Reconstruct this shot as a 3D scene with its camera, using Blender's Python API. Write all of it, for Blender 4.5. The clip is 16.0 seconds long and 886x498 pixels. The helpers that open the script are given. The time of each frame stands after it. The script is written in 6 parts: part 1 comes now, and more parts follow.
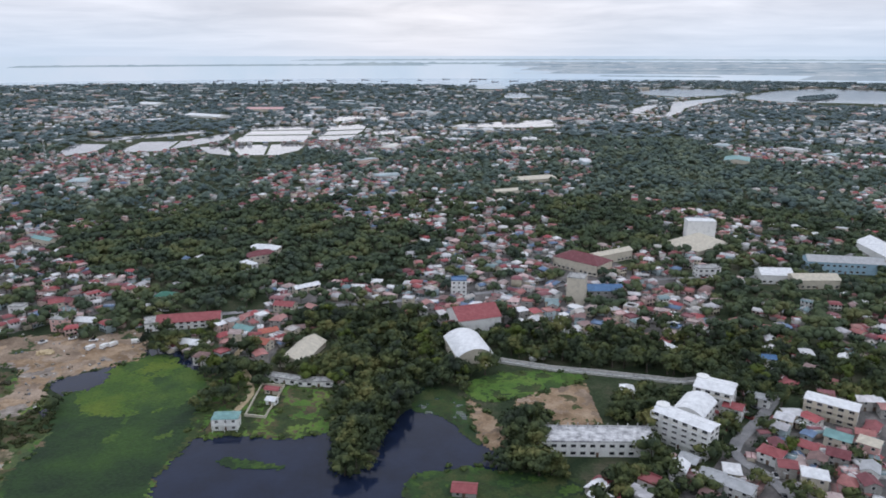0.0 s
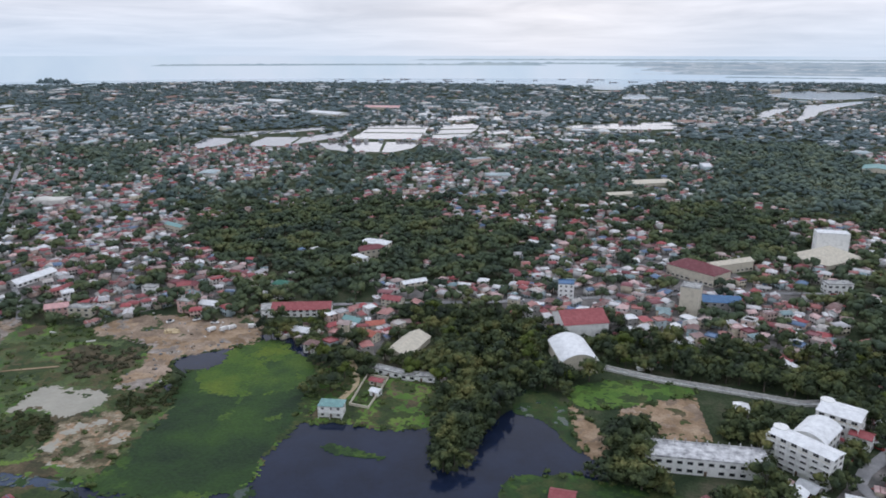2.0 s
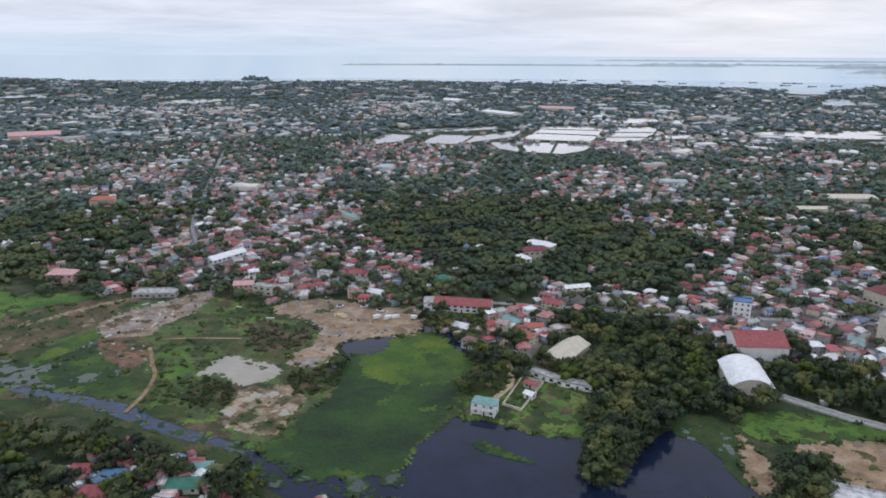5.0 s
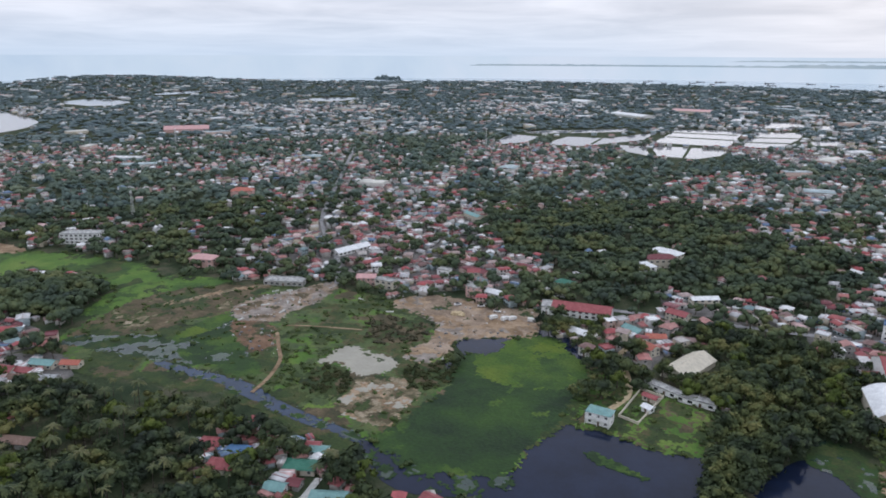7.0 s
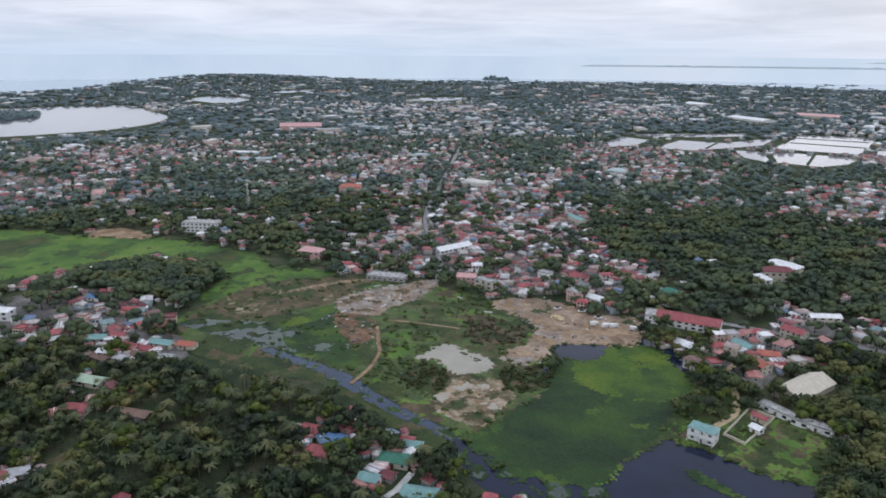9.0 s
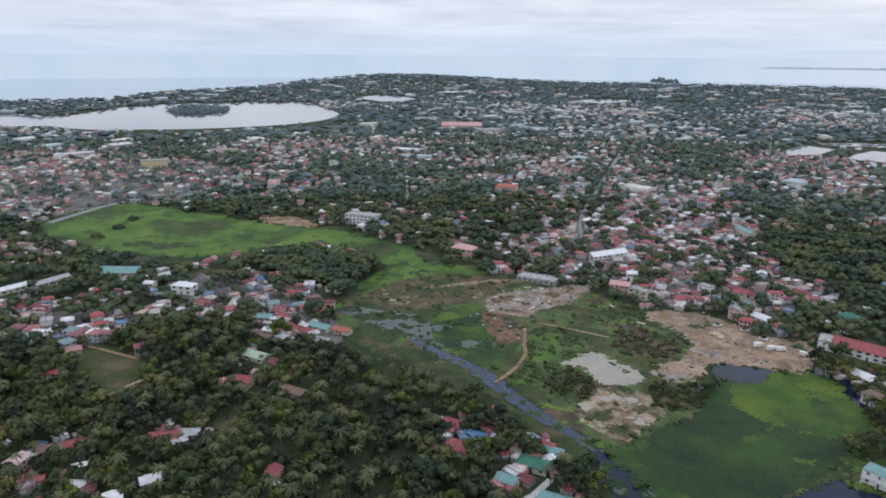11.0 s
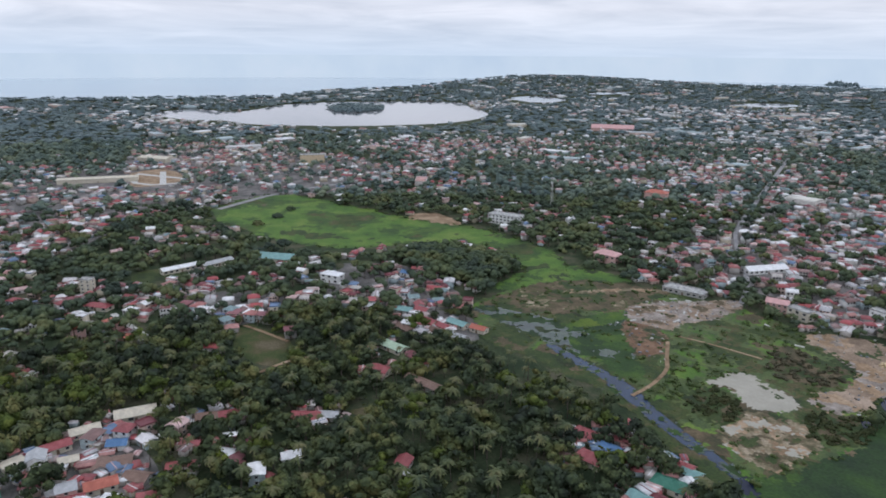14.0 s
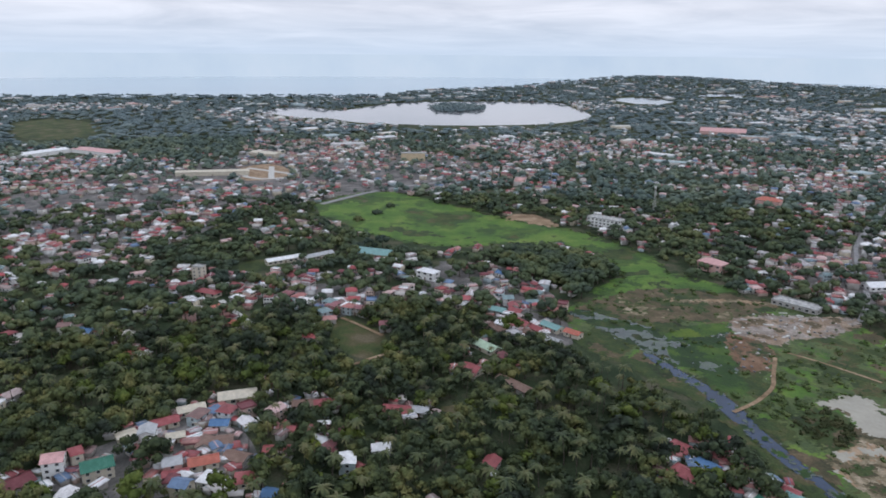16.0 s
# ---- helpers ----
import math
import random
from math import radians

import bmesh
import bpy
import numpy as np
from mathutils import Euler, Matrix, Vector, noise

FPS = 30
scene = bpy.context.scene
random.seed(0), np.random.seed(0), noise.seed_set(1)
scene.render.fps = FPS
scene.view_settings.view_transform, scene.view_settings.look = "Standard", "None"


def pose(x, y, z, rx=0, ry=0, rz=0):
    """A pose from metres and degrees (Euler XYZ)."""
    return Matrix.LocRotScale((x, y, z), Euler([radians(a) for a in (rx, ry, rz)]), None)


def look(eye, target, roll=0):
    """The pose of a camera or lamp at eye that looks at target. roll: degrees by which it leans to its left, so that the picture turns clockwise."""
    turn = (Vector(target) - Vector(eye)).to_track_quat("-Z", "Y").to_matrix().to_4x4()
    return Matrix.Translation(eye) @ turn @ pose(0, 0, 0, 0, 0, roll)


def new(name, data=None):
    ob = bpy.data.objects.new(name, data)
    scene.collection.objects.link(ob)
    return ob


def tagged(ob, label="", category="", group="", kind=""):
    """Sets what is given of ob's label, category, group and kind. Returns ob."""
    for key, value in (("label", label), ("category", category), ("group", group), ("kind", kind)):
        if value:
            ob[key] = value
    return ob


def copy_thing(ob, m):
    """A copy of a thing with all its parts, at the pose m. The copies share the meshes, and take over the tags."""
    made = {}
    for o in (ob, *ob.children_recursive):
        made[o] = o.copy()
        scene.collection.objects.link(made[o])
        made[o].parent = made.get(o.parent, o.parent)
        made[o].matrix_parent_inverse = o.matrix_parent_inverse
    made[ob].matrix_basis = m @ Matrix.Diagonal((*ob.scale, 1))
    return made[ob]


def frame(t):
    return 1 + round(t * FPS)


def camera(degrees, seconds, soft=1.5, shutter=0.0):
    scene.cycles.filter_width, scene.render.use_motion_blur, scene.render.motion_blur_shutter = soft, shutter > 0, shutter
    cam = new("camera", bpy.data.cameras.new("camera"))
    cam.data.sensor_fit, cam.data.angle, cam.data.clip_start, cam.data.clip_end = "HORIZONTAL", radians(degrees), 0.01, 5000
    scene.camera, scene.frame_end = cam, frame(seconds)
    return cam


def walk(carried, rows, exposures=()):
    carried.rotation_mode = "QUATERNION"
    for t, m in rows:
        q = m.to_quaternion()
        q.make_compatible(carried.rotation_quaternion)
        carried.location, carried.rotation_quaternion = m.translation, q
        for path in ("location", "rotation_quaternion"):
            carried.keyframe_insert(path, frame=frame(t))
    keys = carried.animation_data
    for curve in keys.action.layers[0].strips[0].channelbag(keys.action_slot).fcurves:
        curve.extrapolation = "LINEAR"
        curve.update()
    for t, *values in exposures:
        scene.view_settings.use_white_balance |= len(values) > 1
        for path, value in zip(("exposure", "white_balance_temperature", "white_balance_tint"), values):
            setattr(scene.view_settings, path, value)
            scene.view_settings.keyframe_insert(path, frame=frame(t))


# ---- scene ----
cam = camera(64.2, 16.0, soft=1.8)
# seconds, eye x y z, heading (anticlockwise from +y), tilt, roll
PATH = (
    (0.0, -0.01, -0.02, 167.99, 0.065, -15.568, -0.028),
    (0.5, 0.08, 0.26, 167.91, 2.686, -15.566, -0.063),
    (1.0, 0.17, 0.54, 167.82, 5.329, -15.564, -0.026),
    (1.5, 0.21, 0.81, 167.71, 7.361, -15.585, 0.008),
    (2.0, 0.20, 1.08, 167.60, 9.147, -15.576, 0.033),
    (2.5, 0.16, 1.39, 167.49, 11.055, -15.596, 0.033),
    (3.0, 0.13, 1.76, 167.40, 13.111, -15.591, 0.065),
    (3.5, 0.09, 2.16, 167.33, 15.694, -15.582, 0.063),
    (4.0, 0.03, 2.59, 167.28, 18.101, -15.573, 0.112),
    (6.5, -0.37, 4.56, 166.99, 30.520, -15.562, 0.203),
    (7.0, -0.48, 4.87, 166.90, 33.042, -15.561, 0.214),
    (7.5, -0.61, 5.11, 166.80, 35.293, -15.557, 0.248),
    (8.0, -0.76, 5.31, 166.72, 37.378, -15.552, 0.264),
    (8.5, -0.97, 5.51, 166.64, 39.418, -15.554, 0.273),
    (9.0, -1.22, 5.74, 166.54, 41.544, -15.557, 0.307),
    (9.5, -1.50, 6.00, 166.42, 44.741, -15.557, 0.293),
    (10.0, -1.76, 6.28, 166.29, 48.133, -15.555, 0.342),
    (12.5, -2.77, 7.68, 165.75, 61.095, -15.559, 0.390),
    (13.0, -2.97, 7.88, 165.66, 62.562, -15.558, 0.393),
    (13.5, -3.14, 8.03, 165.59, 64.198, -15.571, 0.387),
    (14.0, -3.30, 8.13, 165.52, 66.200, -15.568, 0.420),
    (14.5, -3.45, 8.22, 165.44, 68.184, -15.570, 0.425),
    (15.0, -3.61, 8.29, 165.34, 70.050, -15.578, 0.453),
    (15.5, -3.77, 8.33, 165.23, 72.219, -15.589, 0.482),
    (16.0, -3.95, 8.37, 165.11, 74.271, -15.608, 0.456),
)
walk(cam, [(t, pose(x, y, z, 90 + tilt, 0, head) @ pose(0, 0, 0, 0, 0, roll)) for t, x, y, z, head, tilt, roll in PATH],
     exposures=((0.0, 0.12, 6020, 11), (16.0, 0.12, 6020, 11)))

# ---- world and light: thin low cloud, weak sun behind it ----
SUN_AZ, SUN_EL = 1.0, 9.0


def make_world():
    world = bpy.data.worlds.new("overcast_sky")
    scene.world = world
    world.use_nodes = True
    nt = world.node_tree
    n, lk = nt.nodes, nt.links
    n.clear()
    out, bg = n.new("ShaderNodeOutputWorld"), n.new("ShaderNodeBackground")
    sky = n.new("ShaderNodeTexSky")
    sky.sky_type, sky.sun_disc = "NISHITA", False
    sky.sun_elevation, sky.sun_rotation = radians(SUN_EL), radians(-SUN_AZ)
    tint = n.new("ShaderNodeMixRGB")
    tint.blend_type, tint.inputs[0].default_value, tint.inputs[2].default_value = "MULTIPLY", 1, (0.1, 0.1, 0.1, 1)
    lk.new(sky.outputs[0], tint.inputs[1])
    co, sep = n.new("ShaderNodeTexCoord"), n.new("ShaderNodeSeparateXYZ")
    lk.new(co.outputs["Generated"], sep.inputs[0])
    # cloud layer seen in perspective: x and y over height
    up = n.new("ShaderNodeMath")
    up.operation, up.inputs[1].default_value = "ADD", 0.07
    lk.new(sep.outputs[2], up.inputs[0])
    top = n.new("ShaderNodeMath")
    top.operation, top.inputs[1].default_value = "MAXIMUM", 0.04
    lk.new(up.outputs[0], top.inputs[0])
    div = n.new("ShaderNodeVectorMath")
    div.operation = "DIVIDE"
    comb = n.new("ShaderNodeCombineXYZ")
    for i in range(3):
        lk.new(top.outputs[0], comb.inputs[i])
    lk.new(co.outputs["Generated"], div.inputs[0])
    lk.new(comb.outputs[0], div.inputs[1])
    cloud = n.new("ShaderNodeTexNoise")
    cloud.inputs["Scale"].default_value, cloud.inputs["Detail"].default_value = 0.55, 7
    cloud.inputs["Roughness"].default_value, cloud.inputs["Distortion"].default_value = 0.55, 0.4
    lk.new(div.outputs[0], cloud.inputs["Vector"])
    ramp = n.new("ShaderNodeValToRGB")
    ramp.color_ramp.elements[0].position, ramp.color_ramp.elements[0].color = 0.34, (0.58, 0.605, 0.665, 1)
    ramp.color_ramp.elements[1].position, ramp.color_ramp.elements[1].color = 0.66, (0.83, 0.83, 0.87, 1)
    lk.new(cloud.outputs[0], ramp.inputs[0])
    # clearer, bluer air low over the sea
    low = n.new("ShaderNodeMapRange")
    low.inputs[1].default_value, low.inputs[2].default_value, low.inputs[3].default_value, low.inputs[4].default_value = 0.0, 0.055, 0.75, 0.0
    lk.new(sep.outputs[2], low.inputs[0])
    haze = n.new("ShaderNodeMixRGB")
    haze.inputs[2].default_value = (0.56, 0.66, 0.77, 1)
    lk.new(low.outputs[0], haze.inputs[0])
    lk.new(ramp.outputs[0], haze.inputs[1])
    mix = n.new("ShaderNodeMixRGB")
    mix.inputs[0].default_value = 0.98
    lk.new(tint.outputs[0], mix.inputs[1])
    lk.new(haze.outputs[0], mix.inputs[2])
    # an overcast sky is brighter overhead than at the horizon
    zen = n.new("ShaderNodeMapRange")
    zen.inputs[1].default_value, zen.inputs[2].default_value, zen.inputs[3].default_value, zen.inputs[4].default_value = 0.08, 1.0, 1.0, 1.42
    lk.new(sep.outputs[2], zen.inputs[0])
    lift = n.new("ShaderNodeVectorMath")
    lift.operation = "SCALE"
    lk.new(mix.outputs[0], lift.inputs[0])
    lk.new(zen.outputs[0], lift.inputs["Scale"])
    lk.new(lift.outputs[0], bg.inputs[0])
    bg.inputs[1].default_value = 1.0
    lk.new(bg.outputs[0], out.inputs[0])


make_world()
sun_data = bpy.data.lights.new("sun", "SUN")
sun_data.energy, sun_data.angle, sun_data.color = 0.08, radians(32), (1.0, 0.94, 0.88)
sun = new("sun", sun_data)
a, e = radians(SUN_AZ), radians(SUN_EL)
sun.matrix_world = look((0, 0, 500), (math.sin(a) * math.cos(e), -math.cos(a) * math.cos(e), 500 - math.sin(e)))


# ---- materials ----
def shade(name, colours, scale=0.2, detail=5, rough=0.8, bump=0.0, bump_scale=2.0, metal=0.0, sheen=0.0, spec=0.3,
          fine=0.25, pick="", stops=()):
    """Mottled surface: colours run along a noise of that scale (per metre), with a finer grain on top. pick: 'object' or
    'island' chooses one of the stops for each object or piece instead."""
    m = bpy.data.materials.new(name)
    m.use_nodes = True
    nt = m.node_tree
    n, lk = nt.nodes, nt.links
    b = n["Principled BSDF"]
    co = n.new("ShaderNodeNewGeometry")
    big = n.new("ShaderNodeTexNoise")
    big.inputs["Scale"].default_value, big.inputs["Detail"].default_value, big.inputs["Roughness"].default_value = scale, detail, 0.62
    lk.new(co.outputs["Position"], big.inputs["Vector"])
    ramp = n.new("ShaderNodeValToRGB")
    cr = ramp.color_ramp
    if pick:
        cr.interpolation = "CONSTANT"
        src = co.outputs["Random Per Island"] if pick == "island" else n.new("ShaderNodeObjectInfo").outputs["Random"]
        colours = stops
        spots = [i / len(colours) for i in range(len(colours))]
    else:
        src = big.outputs[0]
        spots = [0.36 + 0.28 * i / max(1, len(colours) - 1) for i in range(len(colours))]
    while len(cr.elements) < len(colours):
        cr.elements.new(0.5)
    for el, p, c in zip(cr.elements, spots, colours):
        el.position, el.color = p, (*c, 1)
    lk.new(src, ramp.inputs[0])
    grain = n.new("ShaderNodeTexNoise")
    grain.inputs["Scale"].default_value, grain.inputs["Detail"].default_value = bump_scale, 4
    lk.new(co.outputs["Position"], grain.inputs["Vector"])
    gr = n.new("ShaderNodeMapRange")
    gr.inputs[1].default_value, gr.inputs[2].default_value = 0.25, 0.75
    gr.inputs[3].default_value, gr.inputs[4].default_value = 1 - fine, 1 + fine
    lk.new(grain.outputs[0], gr.inputs[0])
    last = ramp.outputs[0]
    if pick:
        # stains over the chosen colour
        st = n.new("ShaderNodeMapRange")
        st.inputs[1].default_value, st.inputs[2].default_value, st.inputs[3].default_value, st.inputs[4].default_value = 0.35, 0.65, 0.78, 1.15
        lk.new(big.outputs[0], st.inputs[0])
        mm = n.new("ShaderNodeVectorMath")
        mm.operation = "SCALE"
        lk.new(last, mm.inputs[0])
        lk.new(st.outputs[0], mm.inputs["Scale"])
        last = mm.outputs[0]
    mul = n.new("ShaderNodeVectorMath")
    mul.operation = "SCALE"
    lk.new(last, mul.inputs[0])
    lk.new(gr.outputs[0], mul.inputs["Scale"])
    lk.new(mul.outputs[0], b.inputs["Base Color"])
    b.inputs["Roughness"].default_value, b.inputs["Metallic"].default_value = rough, metal
    b.inputs["Specular IOR Level"].default_value = spec
    if sheen:
        b.inputs["Sheen Weight"].default_value, b.inputs["Sheen Roughness"].default_value = sheen, 0.6
    if bump:
        bp = n.new("ShaderNodeBump")
        bp.inputs["Strength"].default_value, bp.inputs["Distance"].default_value = 1.0, bump
        lk.new(grain.outputs[0], bp.inputs["Height"])
        lk.new(bp.outputs[0], b.inputs["Normal"])
    return m


def water(name, colour, rough=0.08, ripple=0.02, scale=0.6, spec=0.5):
    m = shade(name, (colour, tuple(c * 1.5 for c in colour)), 0.05, 4, rough, ripple, scale, spec=spec, fine=0.1)
    m.node_tree.nodes["Principled BSDF"].inputs["IOR"].default_value = 1.33
    return m


# mottled surface that emits its own colour, for the far backdrop
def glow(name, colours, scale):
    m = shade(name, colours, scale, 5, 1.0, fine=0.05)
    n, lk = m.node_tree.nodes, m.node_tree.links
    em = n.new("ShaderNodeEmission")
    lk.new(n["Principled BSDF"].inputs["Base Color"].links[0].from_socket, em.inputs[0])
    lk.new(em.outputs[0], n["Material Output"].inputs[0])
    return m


M = {}
M["town_soil"] = shade("dusty_town_ground", ((0.08, 0.08, 0.076), (0.14, 0.132, 0.125), (0.23, 0.21, 0.20)), 0.07, 8, 0.9, 0.1, 0.8)
M["ground"] = shade("soil_and_scrub", ((0.027, 0.042, 0.022), (0.046, 0.062, 0.032), (0.092, 0.089, 0.059)), 0.05, 8, 0.95, 0.15, 0.8, spec=0.1)
M["marsh"] = shade("floating_weed", ((0.013, 0.030, 0.011), (0.021, 0.049, 0.012), (0.034, 0.074, 0.013)), 0.03, 8, 0.8, 0.25, 0.7, fine=0.3)
M["marsh_bright"] = shade("bright_weed", ((0.036, 0.080, 0.012), (0.060, 0.112, 0.012), (0.098, 0.140, 0.014)), 0.04, 8, 0.8, 0.25, 0.7, fine=0.3)
M["marsh_mid"] = shade("lighter_weed", ((0.024, 0.056, 0.013), (0.042, 0.086, 0.014), (0.066, 0.112, 0.016)), 0.05, 8, 0.8, 0.25, 0.7, fine=0.3)
M["weed_dark"] = shade("dark_weed", ((0.022, 0.034, 0.014), (0.036, 0.060, 0.016), (0.064, 0.074, 0.024)), 0.09, 8, 0.85, 0.25, 0.9, fine=0.35)
M["grass"] = shade("wet_meadow", ((0.048, 0.103, 0.020), (0.081, 0.156, 0.024), (0.136, 0.197, 0.039)), 0.03, 8, 0.85, 0.2, 0.8, fine=0.25)
M["field"] = shade("rough_field", ((0.020, 0.031, 0.012), (0.035, 0.054, 0.015), (0.054, 0.072, 0.020), (0.083, 0.074, 0.034), (0.12, 0.10, 0.06)), 0.035, 11, 0.9, 0.2, 0.9, fine=0.35)
M["brownfield"] = shade("brown_fen", ((0.050, 0.050, 0.026), (0.092, 0.074, 0.042), (0.140, 0.106, 0.064)), 0.07, 9, 0.9, 0.2, 0.9, fine=0.35)
M["leaf_light"] = shade("light_leaves", ((0.050, 0.072, 0.020), (0.080, 0.108, 0.026), (0.125, 0.150, 0.036)), 0.12, 6, 0.75, 0.3, spec=0.1, fine=0.4, bump_scale=1.1)
M["soil"] = shade("bare_soil", ((0.178, 0.119, 0.071), (0.281, 0.195, 0.121), (0.393, 0.292, 0.200)), 0.09, 9, 0.92, 0.12, 1.2, fine=0.25)
M["dump"] = shade("trodden_fill", ((0.167, 0.121, 0.088), (0.256, 0.191, 0.136), (0.375, 0.290, 0.220)), 0.06, 9, 0.92, 0.2, 1.5, fine=0.35)
M["sand"] = shade("sandy_scrub", ((0.072, 0.068, 0.034), (0.170, 0.140, 0.085), (0.357, 0.297, 0.212)), 0.11, 9, 0.92, 0.2, 1.2, fine=0.35)
M["red_soil"] = shade("red_brown_soil", ((0.105, 0.062, 0.036), (0.165, 0.098, 0.060), (0.235, 0.150, 0.098)), 0.10, 9, 0.92, 0.12, 1.2, fine=0.25)
M["rubble_soil"] = shade("grey_rubbly_soil", ((0.17, 0.14, 0.115), (0.25, 0.215, 0.185), (0.36, 0.32, 0.285)), 0.12, 9, 0.92, 0.15, 1.6, fine=0.35)
M["mud"] = shade("pale_mud", ((0.289, 0.274, 0.220), (0.350, 0.327, 0.266)), 0.08, 5, 0.35, 0.02, 0.6, fine=0.08)
M["asphalt"] = shade("worn_road", ((0.203, 0.203, 0.209), (0.324, 0.317, 0.317)), 0.15, 7, 0.85, 0.02, 3.0)
M["concrete"] = shade("stained_concrete", ((0.22, 0.22, 0.22), (0.38, 0.38, 0.37), (0.52, 0.52, 0.50)), 0.35, 8, 0.85, 0.02, 3.0)
M["pale_deck"] = shade("blotched_pale_deck", ((0.26, 0.26, 0.27), (0.50, 0.50, 0.51), (0.68, 0.68, 0.68)), 0.28, 7, 0.85, 0.03, 2.0, fine=0.2)
M["tan_path"] = shade("tan_path_soil", ((0.33, 0.25, 0.15), (0.44, 0.35, 0.22), (0.52, 0.43, 0.29)), 0.3, 7, 0.92, 0.05, 2.0, fine=0.2)
M["rail"] = shade("pale_concrete", ((0.42, 0.42, 0.40), (0.58, 0.57, 0.54)), 0.5, 6, 0.8)
M["pond"] = water("dark_pond_water", (0.009, 0.014, 0.032), 0.10, 0.015, 0.5, 0.28)
M["stream"] = water("grey_stream_water", (0.024, 0.040, 0.074), 0.15, 0.02, 0.8, 0.4)
M["turbid"] = shade("flooded_weed", ((0.014, 0.030, 0.030), (0.022, 0.045, 0.034), (0.034, 0.062, 0.030)), 0.07, 8, 0.25, 0.03, 0.8, spec=0.5)
M["fishpond"] = water("pale_fishpond_water", (0.19, 0.19, 0.20), 0.08, 0.0, 0.2)
M["sea"] = water("sea_water", (0.25, 0.31, 0.37), 0.10, 0.0, 0.08)
M["leaf"] = shade("broad_leaves", ((0.044, 0.062, 0.048), (0.058, 0.080, 0.052), (0.074, 0.100, 0.056), (0.098, 0.122, 0.058), (0.130, 0.140, 0.062)), 0.030, 8, 0.75, 0.3, spec=0.12, fine=0.36, bump_scale=0.8)
M["leaf_near"] = shade("near_leaves", ((0.031, 0.041, 0.030), (0.042, 0.059, 0.033), (0.061, 0.080, 0.038), (0.099, 0.117, 0.046), (0.156, 0.153, 0.059)), 0.055, 8, 0.75, 0.3, spec=0.1, fine=0.5, bump_scale=1.1)
M["leaf_dark"] = shade("dark_leaves", ((0.031, 0.041, 0.019), (0.050, 0.060, 0.026), (0.077, 0.077, 0.036)), 0.15, 5, 0.8, spec=0.1, fine=0.4, bump_scale=1.3)
M["leaf_lime"] = shade("lime_leaves", ((0.14, 0.20, 0.012), (0.22, 0.27, 0.02)), 0.2, 5, 0.6, fine=0.35, bump_scale=1.3)
M["frond"] = shade("palm_fronds", ((0.043, 0.060, 0.028), (0.073, 0.089, 0.035), (0.127, 0.122, 0.054)), 0.11, 5, 0.6, spec=0.2, fine=0.4, bump_scale=1.2)
# leaves of distant trees: aerial haze is painted in as paler, bluer colour
M["leaf_far_hazed"] = shade("far_canopy_hazed", ((0.102, 0.146, 0.160), (0.123, 0.171, 0.179), (0.146, 0.192, 0.184)), 0.006, 7, 0.8, sheen=0.15, spec=0.15, fine=0.2, bump_scale=0.15)
M["leaf_mid_hazed"] = shade("town_leaves_hazed", ((0.078, 0.110, 0.106), (0.108, 0.145, 0.126), (0.139, 0.178, 0.136), (0.186, 0.216, 0.144)), 0.022, 8, 0.8, 0.3, spec=0.1, fine=0.3, bump_scale=0.5)
M["bark"] = shade("bark", ((0.06, 0.05, 0.04), (0.13, 0.11, 0.09)), 1.5, 5, 0.9)
M["glass"] = shade("window_glass", ((0.015, 0.018, 0.022), (0.03, 0.034, 0.04)), 0.5, 3, 0.12, spec=0.5)
M["frame"] = shade("window_frame", ((0.45, 0.45, 0.44), (0.62, 0.62, 0.60)), 1.0, 3, 0.6)
M["door"] = shade("door_wood", ((0.10, 0.07, 0.05), (0.18, 0.12, 0.08)), 1.0, 5, 0.6)
M["dark"] = shade("dark_plastic", ((0.02, 0.02, 0.022), (0.04, 0.04, 0.042)), 1.0, 3, 0.5)
M["rubble"] = shade("rubble", (), 0.6, 5, 0.9, pick="island", stops=((0.5, 0.48, 0.45), (0.3, 0.27, 0.23), (0.16, 0.13, 0.1), (0.62, 0.6, 0.58), (0.2, 0.22, 0.25)))
ROOF = {"whitemetal": (0.74, 0.75, 0.76), "beigemetal": (0.56, 0.51, 0.41), "greymetal": (0.40, 0.41, 0.42), "redmetal": (0.29, 0.075, 0.08),
        "maroonmetal": (0.16, 0.042, 0.05), "orangemetal": (0.42, 0.13, 0.09), "tealmetal": (0.19, 0.34, 0.33), "greenmetal": (0.04, 0.16, 0.11),
        "bluemetal": (0.08, 0.17, 0.32), "rustmetal": (0.20, 0.125, 0.095), "pinkmetal": (0.58, 0.34, 0.33), "palegreenmetal": (0.40, 0.52, 0.38)}
for k, c in ROOF.items():
    M[k] = shade(k, (tuple(v * 0.86 for v in c), c, tuple(min(0.85, v * 1.1 + 0.02) for v in c)), 0.4, 7, 0.55, 0.01, 3.0, spec=0.35, fine=0.12)
WALL = {"white": (0.80, 0.80, 0.78), "cream": (0.60, 0.55, 0.45), "grey": (0.36, 0.35, 0.33), "pink": (0.62, 0.40, 0.36), "bluewall": (0.34, 0.50, 0.60),
        "yellow": (0.60, 0.49, 0.33)}
for k, c in WALL.items():
    M["wall_" + k] = shade(k + "_plaster", (tuple(v * 0.82 for v in c), c, c), 0.35, 8, 0.85, 0.01, 4.0, fine=0.1)
